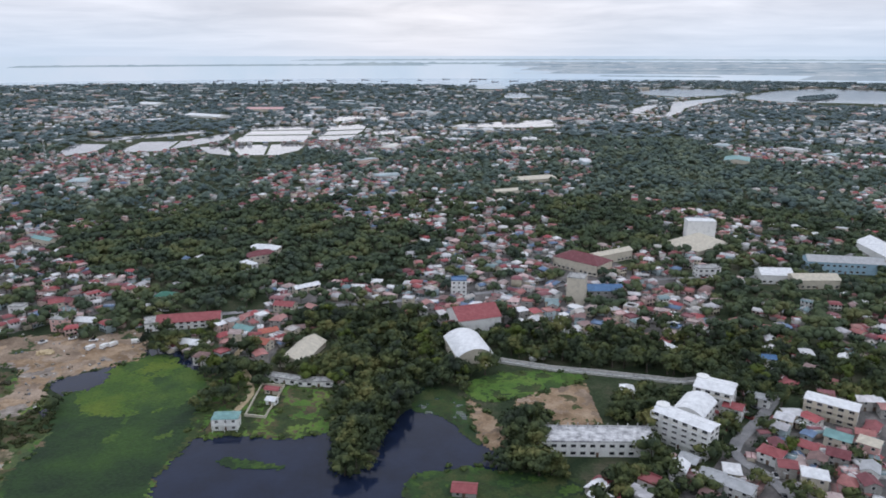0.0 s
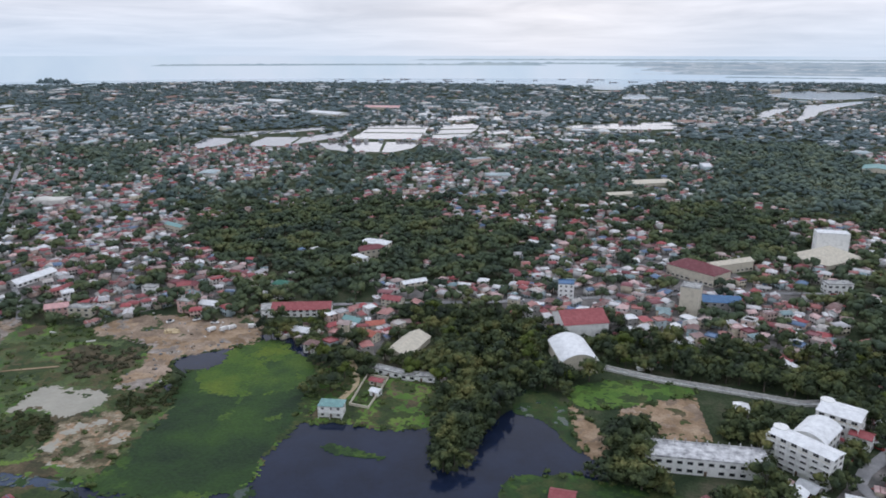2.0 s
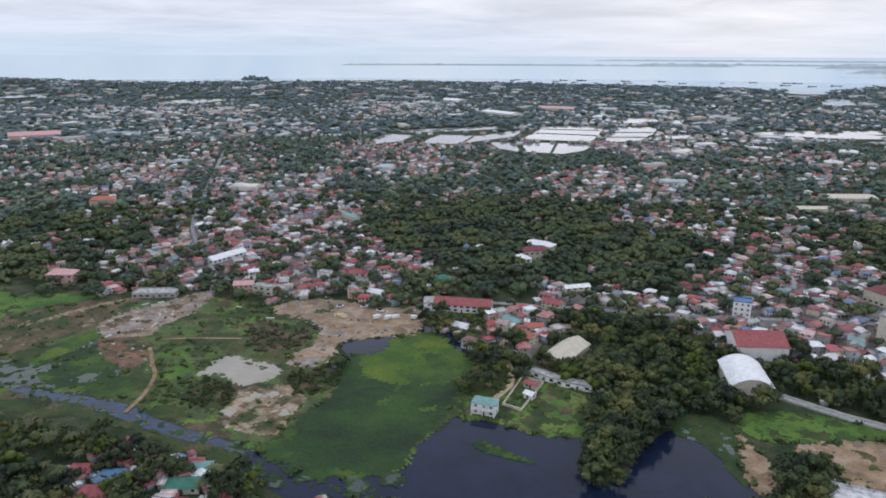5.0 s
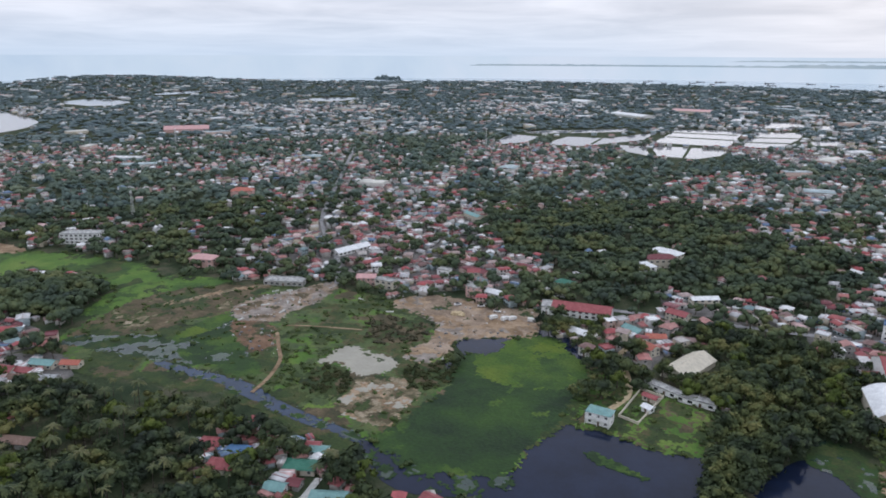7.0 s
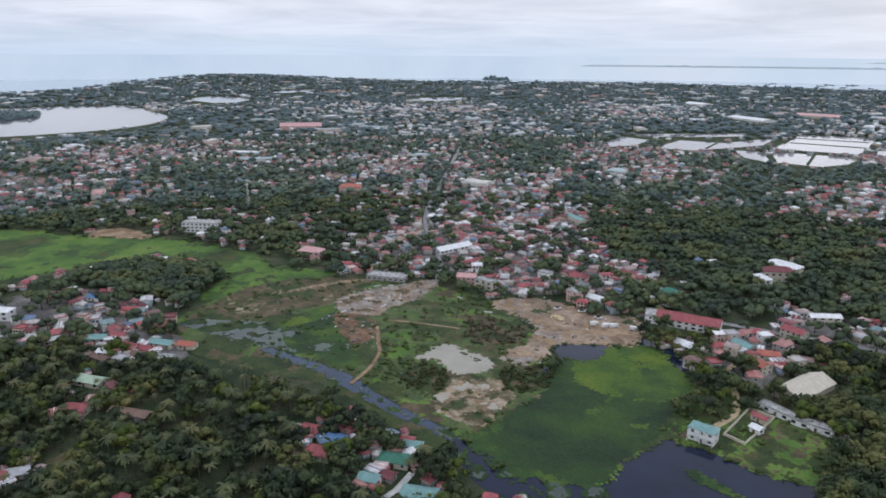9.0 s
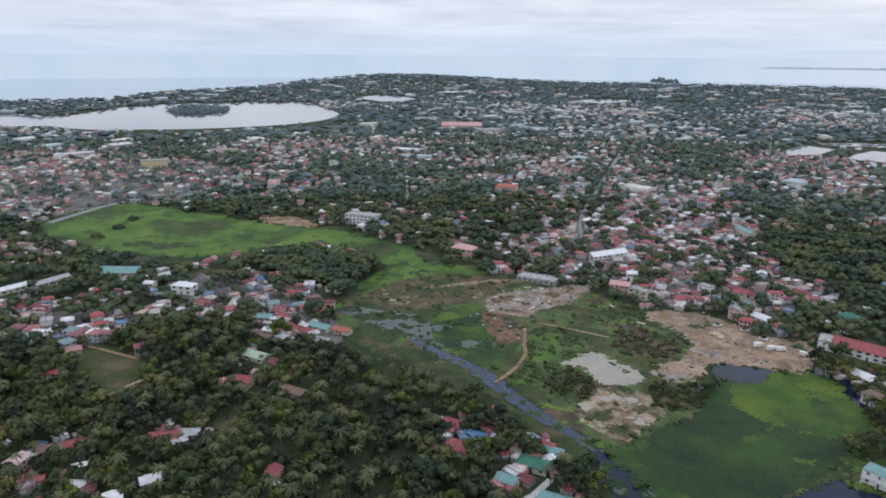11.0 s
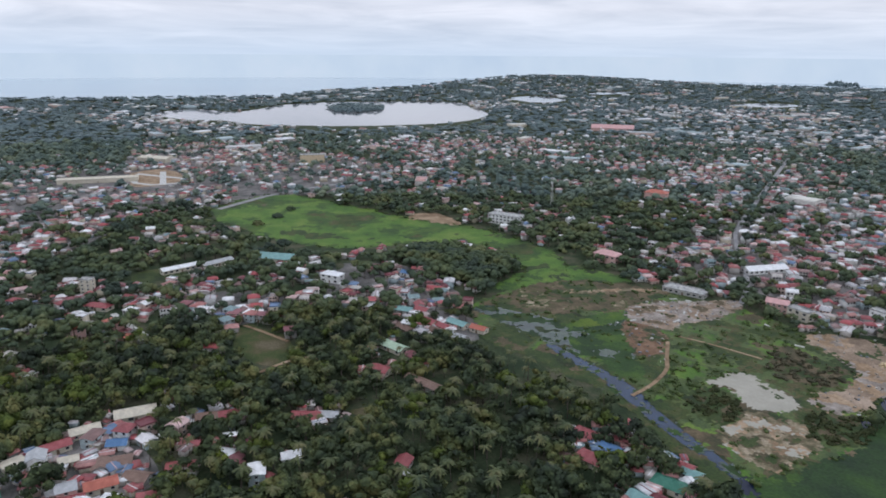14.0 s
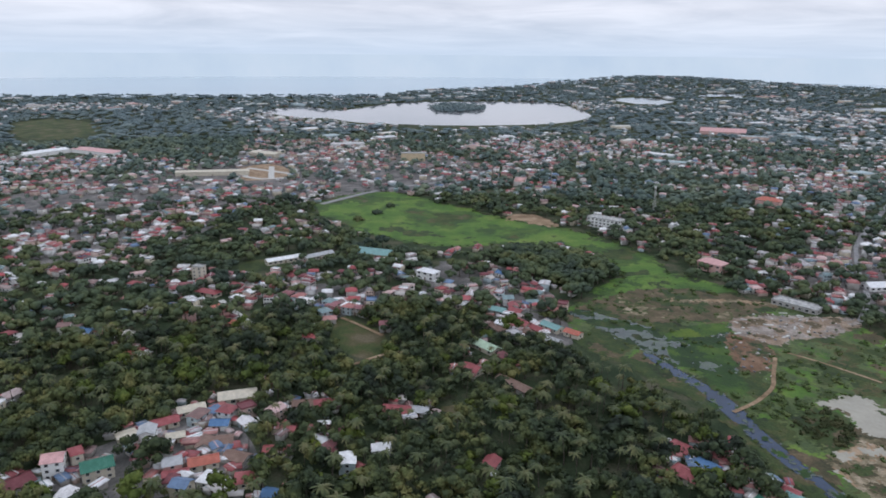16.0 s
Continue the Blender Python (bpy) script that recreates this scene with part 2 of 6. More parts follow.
MIX_ROOF = ((0.42, 0.33, 0.31), (0.27, 0.085, 0.09), (0.76, 0.76, 0.77), (0.34, 0.10, 0.10), (0.21, 0.13, 0.12), (0.60, 0.60, 0.61), (0.42, 0.22, 0.20), (0.30, 0.09, 0.095),
            (0.46, 0.45, 0.46), (0.80, 0.80, 0.80), (0.22, 0.30, 0.31), (0.19, 0.065, 0.075), (0.52, 0.49, 0.46), (0.36, 0.15, 0.14), (0.68, 0.66, 0.66), (0.40, 0.17, 0.155),
            (0.29, 0.20, 0.19), (0.15, 0.22, 0.34), (0.80, 0.80, 0.80), (0.62, 0.44, 0.42), (0.38, 0.095, 0.10), (0.26, 0.11, 0.12))
MIX_WALL = ((0.62, 0.60, 0.56), (0.42, 0.40, 0.37), (0.66, 0.66, 0.64), (0.55, 0.42, 0.36), (0.34, 0.33, 0.31), (0.60, 0.54, 0.42), (0.40, 0.48, 0.50))
M["roof_any"] = shade("town_roof", (), 0.3, 6, 0.6, pick="object", stops=MIX_ROOF, fine=0.15)
M["wall_any"] = shade("town_wall", (), 0.3, 6, 0.85, pick="object", stops=MIX_WALL, fine=0.12)
M["roof_far"] = shade("distant_roof", (), 0.3, 6, 0.6, pick="island", stops=MIX_ROOF, fine=0.15)
M["wall_far"] = shade("distant_wall", (), 0.3, 6, 0.85, pick="island", stops=MIX_WALL, fine=0.12)
M["far_roof"] = shade("coast_roof", (), 0.1, 5, 0.6, pick="island", stops=((0.74, 0.75, 0.77), (0.55, 0.54, 0.54), (0.80, 0.80, 0.80), (0.42, 0.24, 0.22), (0.66, 0.66, 0.66), (0.34, 0.33, 0.34)), fine=0.1)
M["shrub"] = shade("green_shrub", ((0.043, 0.068, 0.022), (0.064, 0.096, 0.026), (0.094, 0.117, 0.034)), 0.12, 5, 0.7, fine=0.4, bump_scale=1.2)
# backdrop colours glow by themselves, with daylight and haze already put in
M["glow_sea"] = glow("distant_sea_glow", ((0.50, 0.59, 0.69), (0.56, 0.64, 0.72), (0.62, 0.67, 0.74)), 0.0008)
M["glow_land"] = glow("distant_land_glow", ((0.31, 0.37, 0.43), (0.34, 0.40, 0.46), (0.38, 0.43, 0.48)), 0.006)
M["glow_wood"] = glow("distant_woods_glow", ((0.21, 0.27, 0.32), (0.26, 0.32, 0.37)), 0.006)
M["glow_town"] = glow("distant_town_glow", ((0.40, 0.44, 0.49), (0.58, 0.60, 0.63)), 0.03)
M["glow_isle"] = glow("distant_isle_glow", ((0.30, 0.37, 0.42), (0.38, 0.44, 0.48)), 0.004)


# ---- mesh helpers ----
def part(name, bm, material, parent=None, label=""):
    me = bpy.data.meshes.new(name)
    bm.to_mesh(me)
    bm.free()
    for m in material if isinstance(material, (list, tuple)) else (material,):
        me.materials.append(m)
    return hang(name, me, parent, Matrix(), label)


def hang(name, me, parent, m, label=""):
    ob = new(name, me)
    ob.parent = parent
    ob.matrix_basis = m
    if label:
        ob["label"] = label
    return ob


def box(bm, lo, hi, mat=0):
    vs = [bm.verts.new((x, y, z)) for z in (lo[2], hi[2]) for y in (lo[1], hi[1]) for x in (lo[0], hi[0])]
    for q in ((0, 2, 3, 1), (4, 5, 7, 6), (0, 1, 5, 4), (1, 3, 7, 5), (3, 2, 6, 7), (2, 0, 4, 6)):
        bm.faces.new([vs[i] for i in q]).material_index = mat


def inside(poly, x, y):
    """Which of the points x, y (arrays) lie in the polygon."""
    r = np.zeros(len(x), bool)
    for (x0, y0), (x1, y1) in zip(poly, poly[1:] + poly[:1]):
        if y0 != y1:
            r ^= ((y0 > y) != (y1 > y)) & (x < (x1 - x0) * (y - y0) / (y1 - y0) + x0)
    return r


def soften(pts, times=2, wobble=0.0, step=4.0):
    """Round a polygon's corners and roughen its edge."""
    for _ in range(times):
        pts = [q for (a, b), (c, d) in zip(pts, pts[1:] + pts[:1]) for q in ((a * 0.75 + c * 0.25, b * 0.75 + d * 0.25), (a * 0.25 + c * 0.75, b * 0.25 + d * 0.75))]
    if not wobble:
        return pts
    out = []
    for (a, b), (c, d) in zip(pts, pts[1:] + pts[:1]):
        k = max(1, int(math.hypot(c - a, d - b) / step))
        for i in range(k):
            x, y = a + (c - a) * i / k, b + (d - b) * i / k
            v = noise.noise_vector((x / step / 5, y / step / 5, 3.1)) * 1.6 + noise.noise_vector((x / step / 1.8, y / step / 1.8, 7.7)) + 0.6 * noise.noise_vector((x / step / 0.7, y / step / 0.7, 1.7))
            out.append((x + wobble * v[0], y + wobble * v[1]))
    return out


def sheet(name, pts, z, material, label, category, wobble=1.5, step=4.0, times=2):
    bm = bmesh.new()
    f = bm.faces.new([bm.verts.new((x, y, z)) for x, y in soften(pts, times, wobble, step)])
    if f.normal.z < 0 or sum(a[0] * b[1] - b[0] * a[1] for a, b in zip(pts, pts[1:] + pts[:1])) < 0:
        f.normal_flip()
    bmesh.ops.triangulate(bm, faces=[f])
    return tagged(part(name, bm, material), label, category, kind="structure")


def strip(name, line, width, z, material, label, category):
    """A road along a line."""
    bm = bmesh.new()
    pts = [Vector((x, y, z)) for x, y in line]
    fine = [pts[0]]
    for a_, b_ in zip(pts, pts[1:]):
        fine += [a_.lerp(b_, 0.25), a_.lerp(b_, 0.75)]
    fine.append(pts[-1])
    prev = None
    for i, p in enumerate(fine):
        d = (fine[min(i + 1, len(fine) - 1)] - fine[max(i - 1, 0)]).normalized()
        s = Vector((-d.y, d.x, 0)) * width / 2
        cur = bm.verts.new(p + s), bm.verts.new(p - s)
        if prev:
            bm.faces.new((prev[0], prev[1], cur[1], cur[0]))
        prev = cur
    return tagged(part(name, bm, material), label, category, kind="structure")


def mass(name, protos, places, material, label, category, smooth=False):
    """Many small things as one mesh. protos: list of (verts, tris, mats) arrays; places: rows x, y, z, turn, sx, sz, which."""
    vs, fs, ms, base = [], [], [], 0
    for k, (pv, pf, pm) in enumerate(protos):
        rows = places[places[:, 6] == k]
        if not len(rows):
            continue
        c, s = np.cos(rows[:, 3])[:, None], np.sin(rows[:, 3])[:, None]
        x = (pv[:, 0] * c - pv[:, 1] * s) * rows[:, 4:5] + rows[:, 0:1]
        y = (pv[:, 0] * s + pv[:, 1] * c) * rows[:, 4:5] + rows[:, 1:2]
        z = pv[:, 2] * rows[:, 5:6] + rows[:, 2:3]
        vs.append(np.stack([x, y, z], -1).reshape(-1, 3))
        fs.append((pf[None] + (np.arange(len(rows)) * len(pv))[:, None, None]).reshape(-1, 3) + base)
        ms.append(np.tile(pm, len(rows)))
        base += len(rows) * len(pv)
    v, f, mi = np.concatenate(vs), np.concatenate(fs), np.concatenate(ms)
    me = bpy.data.meshes.new(name)
    me.vertices.add(len(v))
    me.vertices.foreach_set("co", v.astype(np.float32).ravel())
    me.loops.add(f.size)
    me.loops.foreach_set("vertex_index", f.astype(np.int32).ravel())
    me.polygons.add(len(f))
    me.polygons.foreach_set("loop_start", np.arange(0, f.size, 3, dtype=np.int32))
    me.polygons.foreach_set("material_index", mi.astype(np.int32))
    if smooth:
        me.polygons.foreach_set("use_smooth", np.ones(len(f), bool))
    me.update(calc_edges=True)
    for m in material:
        me.materials.append(m)
    return tagged(new(name, me), label, category, kind="stuff")


def proto(bm):
    """A bmesh as arrays for mass()."""
    bmesh.ops.triangulate(bm, faces=bm.faces)
    bm.verts.index_update()
    r = (np.array([v.co for v in bm.verts]), np.array([[v.index for v in f.verts] for f in bm.faces]), np.array([f.material_index for f in bm.faces]))
    bm.free()
    return r


# ---- the land, the sea and the distance ----
COAST = ((-180, 4700), (-40, 4700), (-24, 4700), (-16, 4480), (-9, 4410), (-5, 3710), (4, 3892), (17, 4130), (26, 4284), (33, 4200), (38, 4130), (46, 4130),
         (52, 4410), (58, 4620), (64.5, 4060), (69, 3528), (75, 3262), (79, 2828), (82, 2786), (90, 2814), (106, 3010), (130, 3220), (180, 4700))
HILLS = ((-3500, 2150, 420, 20), (-3890, 2450, 420, 16), (-3000, 3200, 700, 8))


def shore(az):
    return np.interp((np.asarray(az) + 180) % 360 - 180, [c[0] for c in COAST], [c[1] for c in COAST])


def height(x, y):
    return sum(h * np.exp(-((x - a) ** 2 + (y - b) ** 2) / (2 * s * s)) for a, b, s, h in HILLS)


def polar(az, r):
    return -r * math.sin(radians(az)), r * math.cos(radians(az))


def make_land():
    bm = bmesh.new()
    rings = (0, 80, 200, 420, 850, 1400, 2000, 2500, 2900, 3200, 3500, 3800, 4100, 4400, 4700)
    rows = []
    for i in range(360):
        az = i
        lim = float(shore(az)) + 60 * noise.noise((i * 0.31, 0, 0)) + 25 * noise.noise((i * 0.9, 4, 0))
        col = []
        for r in rings[1:]:
            x, y = polar(az, min(r, lim))
            z = float(height(x, y)) if r < lim else 0.0
            col.append(bm.verts.new((x, y, z if r < lim else -1.2)))
        rows.append(col)
    mid = bm.verts.new((0, 0, 0))
    for c0, c1 in zip(rows, rows[1:] + rows[:1]):
        bm.faces.new((mid, c0[0], c1[0]))
        for j in range(len(rings) - 2):
            bm.faces.new((c0[j], c0[j + 1], c1[j + 1], c1[j]))
    for f in bm.faces:
        f.smooth = True
    bmesh.ops.recalc_face_normals(bm, faces=bm.faces)
    tagged(part("ground", bm, M["ground"]), "scrubby soil under the town and woods", "ground", kind="structure")


make_land()


def ring_wall(name, r, spans, material, label, parent=None):
    """Part of the far ring: spans of (azimuth, low, high)."""
    bm = bmesh.new()
    prev = None
    for az, lo, hi in spans:
        x, y = polar(az, r)
        cur = bm.verts.new((x, y, lo)), bm.verts.new((x, y, hi))
        if prev:
            bm.faces.new((prev[0], cur[0], cur[1], prev[1]))
        prev = cur
    ob = part(name, bm, material, parent, label)
    return ob


bm = bmesh.new()
bmesh.ops.create_circle(bm, cap_ends=True, radius=4880, segments=180)
bmesh.ops.translate(bm, verts=bm.verts, vec=(0, 0, -1))
tagged(part("water", bm, M["sea"]), "calm grey-blue sea under an overcast sky", "sea", kind="structure")
# upright glowing wall added in place of the sea farther out
backdrop = tagged(ring_wall("backdrop", 4870, [(i * 2, -2, 144) for i in range(181)], M["glow_sea"], ""), "glowing backdrop wall coloured as pale far sea", "backdrop", kind="structure")


# glowing strip before the backdrop wall, standing in for hazy far land
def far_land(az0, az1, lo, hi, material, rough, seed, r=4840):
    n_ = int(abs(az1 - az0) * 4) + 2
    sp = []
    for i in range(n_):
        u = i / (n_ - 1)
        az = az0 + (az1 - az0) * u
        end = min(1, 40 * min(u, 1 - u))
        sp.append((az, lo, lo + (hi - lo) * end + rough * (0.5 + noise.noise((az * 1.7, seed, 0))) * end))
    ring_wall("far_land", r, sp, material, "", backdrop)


far_land(-75, 12, 116, 122, M["glow_isle"], 5, 1.0, 4860)
far_land(1, 31, 83, 91, M["glow_isle"], 5, 5.0, 4858)
far_land(-10, 8, 92, 98, M["glow_isle"], 9, 17.0, 4857)
far_land(-75, -4, 80, 106, M["glow_land"], 5, 9.0, 4856)
far_land(-75, -6, 54, 82, M["glow_land"], 5, 10.0, 4855.5)
far_land(-75, -8, 32, 56, M["glow_land"], 5, 11.0, 4855)
far_land(-75, -26, 6, 34, M["glow_land"], 5, 13.0, 4854)
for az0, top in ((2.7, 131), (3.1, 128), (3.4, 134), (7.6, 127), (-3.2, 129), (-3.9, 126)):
    far_land(az0, az0 + 0.16, 112, top, M["glow_town"], 1, az0, 4852)
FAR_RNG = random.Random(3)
far_land(-21, -12, 16, 20, M["glow_wood"], 3, 21.0, 4853)
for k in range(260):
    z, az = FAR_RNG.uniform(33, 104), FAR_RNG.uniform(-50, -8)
    far_land(az, min(az + FAR_RNG.uniform(0.4, 4), -5), z, z + FAR_RNG.uniform(0.3, 2.5), M[FAR_RNG.choice(("glow_wood", "glow_town"))], 3, k, 4836 + k * 0.1)

POND = [(-112, 210), (-115, 239), (-116, 262), (-116, 286), (-104, 281), (-90, 284), (-70, 281), (-53, 284), (-39, 274), (-31, 287), (-22, 307), (-10, 309), (3, 307), (14, 280), (20, 263),
        (14, 238), (-14, 210), (-56, 196)]
CHANNEL = [(-182, 218), (-169, 222), (-153, 221), (-135, 220), (-119, 228), (-114, 239), (-109, 220), (-146, 195), (-175, 210)]
STREAM = [(-339, 223), (-316, 226), (-300, 228), (-282, 232), (-263, 232), (-237, 226), (-215, 225), (-193, 224), (-181, 219), (-190, 217), (-213, 217), (-235, 217), (-263, 221), (-287, 221), (-308, 219), (-335, 219)]
MARSH = [(-186, 223), (-176, 236), (-182, 257), (-175, 276), (-191, 307), (-192, 326), (-182, 356), (-170, 379), (-152, 371), (-123, 343), (-123, 320), (-118, 294), (-120, 268), (-116, 238), (-119, 229), (-136, 220), (-154, 213), (-171, 220)]
MARSH_BRIGHT = [(-187, 319), (-182, 356), (-170, 379), (-145, 365), (-124, 342), (-128, 316), (-146, 301), (-171, 304)]
SMALL_POND = [(-211, 341), (-184, 359), (-180, 342), (-186, 329), (-198, 326)]
DUMP = [(-283, 372), (-282, 391), (-255, 408), (-222, 399), (-206, 406), (-192, 419), (-171, 379), (-175, 365), (-190, 357), (-211, 338), (-198, 321), (-210, 302), (-222, 303), (-225, 320), (-222, 336), (-232, 355), (-248, 362), (-269, 363)]
MUD_POND = [(-255, 266), (-258, 281), (-258, 293), (-251, 302), (-235, 297), (-223, 300), (-216, 289), (-217, 280), (-223, 273), (-231, 270), (-240, 276), (-249, 275)]
SAND = [(-227, 264), (-212, 283), (-193, 273), (-184, 263), (-184, 248), (-179, 238), (-186, 232), (-205, 234), (-213, 237), (-217, 250)]
FIELD = [(-394, 200), (-415, 208), (-434, 274), (-398, 348), (-290, 388), (-223, 344), (-191, 307), (-175, 276), (-181, 258), (-175, 235), (-180, 220), (-216, 226), (-267, 234), (-309, 227), (-319, 214), (-356, 198)]
BROWN = [(-411, 220), (-434, 274), (-433, 305), (-391, 353), (-372, 346), (-362, 306), (-366, 281), (-369, 258), (-379, 241), (-391, 222)]
BARE = [(-366, 303), (-368, 326), (-355, 352), (-348, 384), (-338, 387), (-326, 350), (-326, 323), (-320, 302), (-330, 294), (-349, 292)]
PALE_PATH = [(-410, 284), (-401, 305), (-396, 335), (-383, 353), (-379, 350), (-391, 331), (-396, 304), (-405, 283)]
STREAM_BANK = [(-381, 190), (-363, 202), (-325, 218), (-310, 228), (-261, 228), (-212, 222), (-181, 217), (-186, 208), (-214, 209), (-249, 213), (-285, 212), (-310, 204), (-345, 188), (-364, 180)]
RED_SOIL = [(-349, 293), (-333, 304), (-307, 289), (-279, 258), (-290, 257), (-311, 265), (-338, 279)]
TALL_WEED = [(-304, 290), (-293, 309), (-264, 308), (-261, 293), (-258, 271), (-248, 252), (-248, 235), (-254, 233), (-269, 255)]
GREEN_BRIGHT = [(-355, 248), (-363, 274), (-362, 296), (-354, 297), (-342, 273), (-345, 252)]
MOUND = [(-250, 258), (-250, 270), (-239, 273), (-228, 267), (-221, 255), (-220, 247), (-230, 241), (-241, 245)]
SCRUB_POOL = [(-211, 285), (-209, 304), (-197, 312), (-183, 295), (-182, 280), (-192, 274), (-201, 276)]
SCRUB_FILL = [(-271, 329), (-266, 350), (-238, 355), (-227, 341), (-227, 326), (-238, 313), (-252, 309)]
MEADOW_NECK = [(-641, 288), (-626, 309), (-514, 338), (-465, 328), (-431, 339), (-398, 348), (-427, 300), (-431, 272), (-423, 246), (-438, 236), (-458, 276), (-526, 296), (-567, 278), (-597, 267)]
GREEN = [(-355, 243), (-361, 277), (-359, 303), (-348, 290), (-315, 267), (-287, 252), (-270, 246), (-275, 233), (-297, 233), (-318, 231)]
FLOOD = [(-415, 208), (-373, 244), (-344, 251), (-325, 253), (-303, 231), (-321, 219), (-350, 221), (-385, 208)]
MEADOW = [(-781, 67), (-828, 116), (-855, 165), (-798, 202), (-719, 239), (-652, 268), (-612, 308), (-546, 329), (-490, 332), (-428, 304), (-384, 266), (-372, 224), (-402, 218), (-434, 248),
          (-452, 277), (-503, 298), (-545, 288), (-575, 263), (-573, 212), (-579, 167), (-627, 122), (-698, 86)]
LAKE = [(-2107, 60), (-2201, 133), (-2234, 203), (-2049, 274), (-2203, 390), (-2338, 480), (-2397, 630), (-2366, 824), (-2269, 1077), (-2074, 1005), (-1810, 952), (-1661, 840), (-1572, 693), (-1589, 474), (-1653, 354), (-1714, 256), (-1825, 230), (-1848, 190), (-1878, 121)]
LAKE_ISLE = [(-2149, 565), (-2283, 658), (-2165, 751), (-1996, 688), (-1936, 576), (-2001, 544)]
FISHPONDS = ([(-714, 1423), (-635, 1492), (-535, 1604), (-516, 1546), (-603, 1442), (-680, 1385)],
             [(-661, 1190), (-706, 1350), (-632, 1341), (-614, 1246), (-639, 1190)],
             [(-572, 1231), (-587, 1376), (-506, 1394), (-455, 1568), (-439, 1412), (-471, 1324), (-504, 1246)],
             [(-452, 1300), (-405, 1316), (-356, 1189), (-405, 1217)],
             [(-414, 1376), (-416, 1481), (-440, 1653), (-304, 1706), (-270, 1393)],
             [(-397, 1324), (-259, 1349), (-257, 1260), (-283, 1196), (-345, 1196)],
             [(-275, 1705), (-183, 1733), (-180, 1579), (-188, 1431), (-256, 1393)],
             [(-301, 1953), (-230, 2007), (-198, 1885), (-277, 1791)],
             [(-156, 1567), (-110, 1627), (-89, 1533), (-144, 1501)],
             [(-196, 1901), (-148, 1970), (-139, 1805)],
             [(6, 1704), (134, 1789), (276, 1745), (294, 1690), (189, 1651), (19, 1665)], [(201, 1819), (280, 1866), (280, 1774), (200, 1745)])
RIVER = [(534, 2101), (617, 2278), (731, 2485), (705, 2351), (607, 2143), (537, 2004)]
RIVER_BEND = [(556, 1932), (649, 2061), (725, 2277), (779, 2514), (898, 2603), (1108, 2802), (989, 2602), (769, 2277), (681, 2060), (589, 1915)]
LAGOON = [(1126, 2767), (1489, 3259), (1797, 3517), (1990, 3254), (2100, 3071), (1562, 2272), (1474, 2399), (1376, 2453), (1237, 2482), (1132, 2602)]
FLATS = ([(134, 3739), (273, 4093), (348, 3468), (162, 3386)], [(245, 2995), (327, 3247), (365, 2795), (235, 2700)], [(-2399, 1296), (-2508, 1519), (-2228, 1503), (-2087, 1288)], [(-2577, 1813), (-2632, 2103), (-2451, 1949), (-2419, 1718)],
         [(-2106, 934), (-2139, 1038), (-2017, 970)], [(-1879, 1841), (-1864, 2102), (-1722, 2094), (-1686, 1903)], [(784, 3010), (980, 3500), (1470, 3360), (980, 2730)])
LAWN = [(7, 332), (27, 353), (57, 354), (84, 347), (55, 332), (22, 314)]
PLAYGROUND = [(28, 312), (53, 333), (87, 346), (87, 319), (77, 294), (53, 294), (50, 312)]
BANK = [(8, 330), (17, 314), (31, 290), (31, 274), (18, 273), (15, 294)]
WEEDS = [(-15, 336), (7, 330), (18, 308), (18, 274), (10, 284), (0, 304), (-17, 309)]
WEEDS_NEAR = [(-20, 255), (10, 262), (28, 258), (63, 252), (56, 224), (-10, 224)]
SCRUB = [(-99, 304), (-104, 340), (-81, 336), (-52, 332), (-48, 290), (-70, 283), (-91, 286), (-118, 284), (-123, 315)]
FLOATING = [(-97, 266), (-94, 270), (-80, 266), (-66, 262), (-67, 259), (-84, 260), (-94, 262)]
TREE_SPIT = [(-49, 265), (-52, 301), (-43, 340), (-24, 336), (-20, 307), (-28, 287), (-30, 262), (-37, 254), (-47, 258)]



def grow(poly, d):
    """A polygon pushed outwards from its middle."""
    mx_, my_ = sum(p[0] for p in poly) / len(poly), sum(p[1] for p in poly) / len(poly)
    return [(x + (x - mx_) * d / math.hypot(x - mx_, y - my_), y + (y - my_) * d / math.hypot(x - mx_, y - my_)) for x, y in poly]


sheet("water", grow(MARSH, 9), 0.055, M["pond"], "dark water under the floating weed", "pond", 0)
sheet("water", grow(POND, 8), 0.07, M["pond"], "dark still pond water", "pond", 0)
sheet("water", CHANNEL, 0.09, M["pond"], "dark narrow channel beside the weed", "channel", 0)
sheet("water", STREAM, 0.11, M["stream"], "grey winding stream", "stream", 0)
sheet("water", SMALL_POND, 0.13, M["pond"], "small dark pool beside the fill", "pool", 0)
sheet("water", LAKE, 0.05, M["fishpond"], "wide pale lagoon", "lagoon", 5, 40, 1)
for k, p in enumerate(FISHPONDS):
    sheet("water", p, 0.05 + k * 0.002, M["fishpond"], "pale shallow fishpond between dykes", "fishpond", 1.6, 12, 0)
DYKES = ([(-427, 1580), (-299, 1603)], [(-414, 1492), (-283, 1502)], [(-262, 1579), (-173, 1615)], [(-263, 1481), (-184, 1512)], [(-259, 1375), (-266, 1512), (-278, 1719)], [(-498, 1284), (-516, 1385)], [(-304, 1203), (-329, 1340)], [(-610, 1432), (-621, 1492)])
for k, p in enumerate(DYKES):
    strip("dyke", p, 13 if k < 4 else 5, 0.35 + k * 0.004, M["weed_dark"] if k != 4 else M["asphalt"], "low earth dyke between fishponds", "dyke")
for k, p in enumerate((RIVER, RIVER_BEND, LAGOON, *FLATS)):
    sheet("water", p, 0.1 + k * 0.002 + float(max(height(x, y) for x, y in p)), M["fishpond"], "pale shallow water far off", "river", 4, 30, 1)


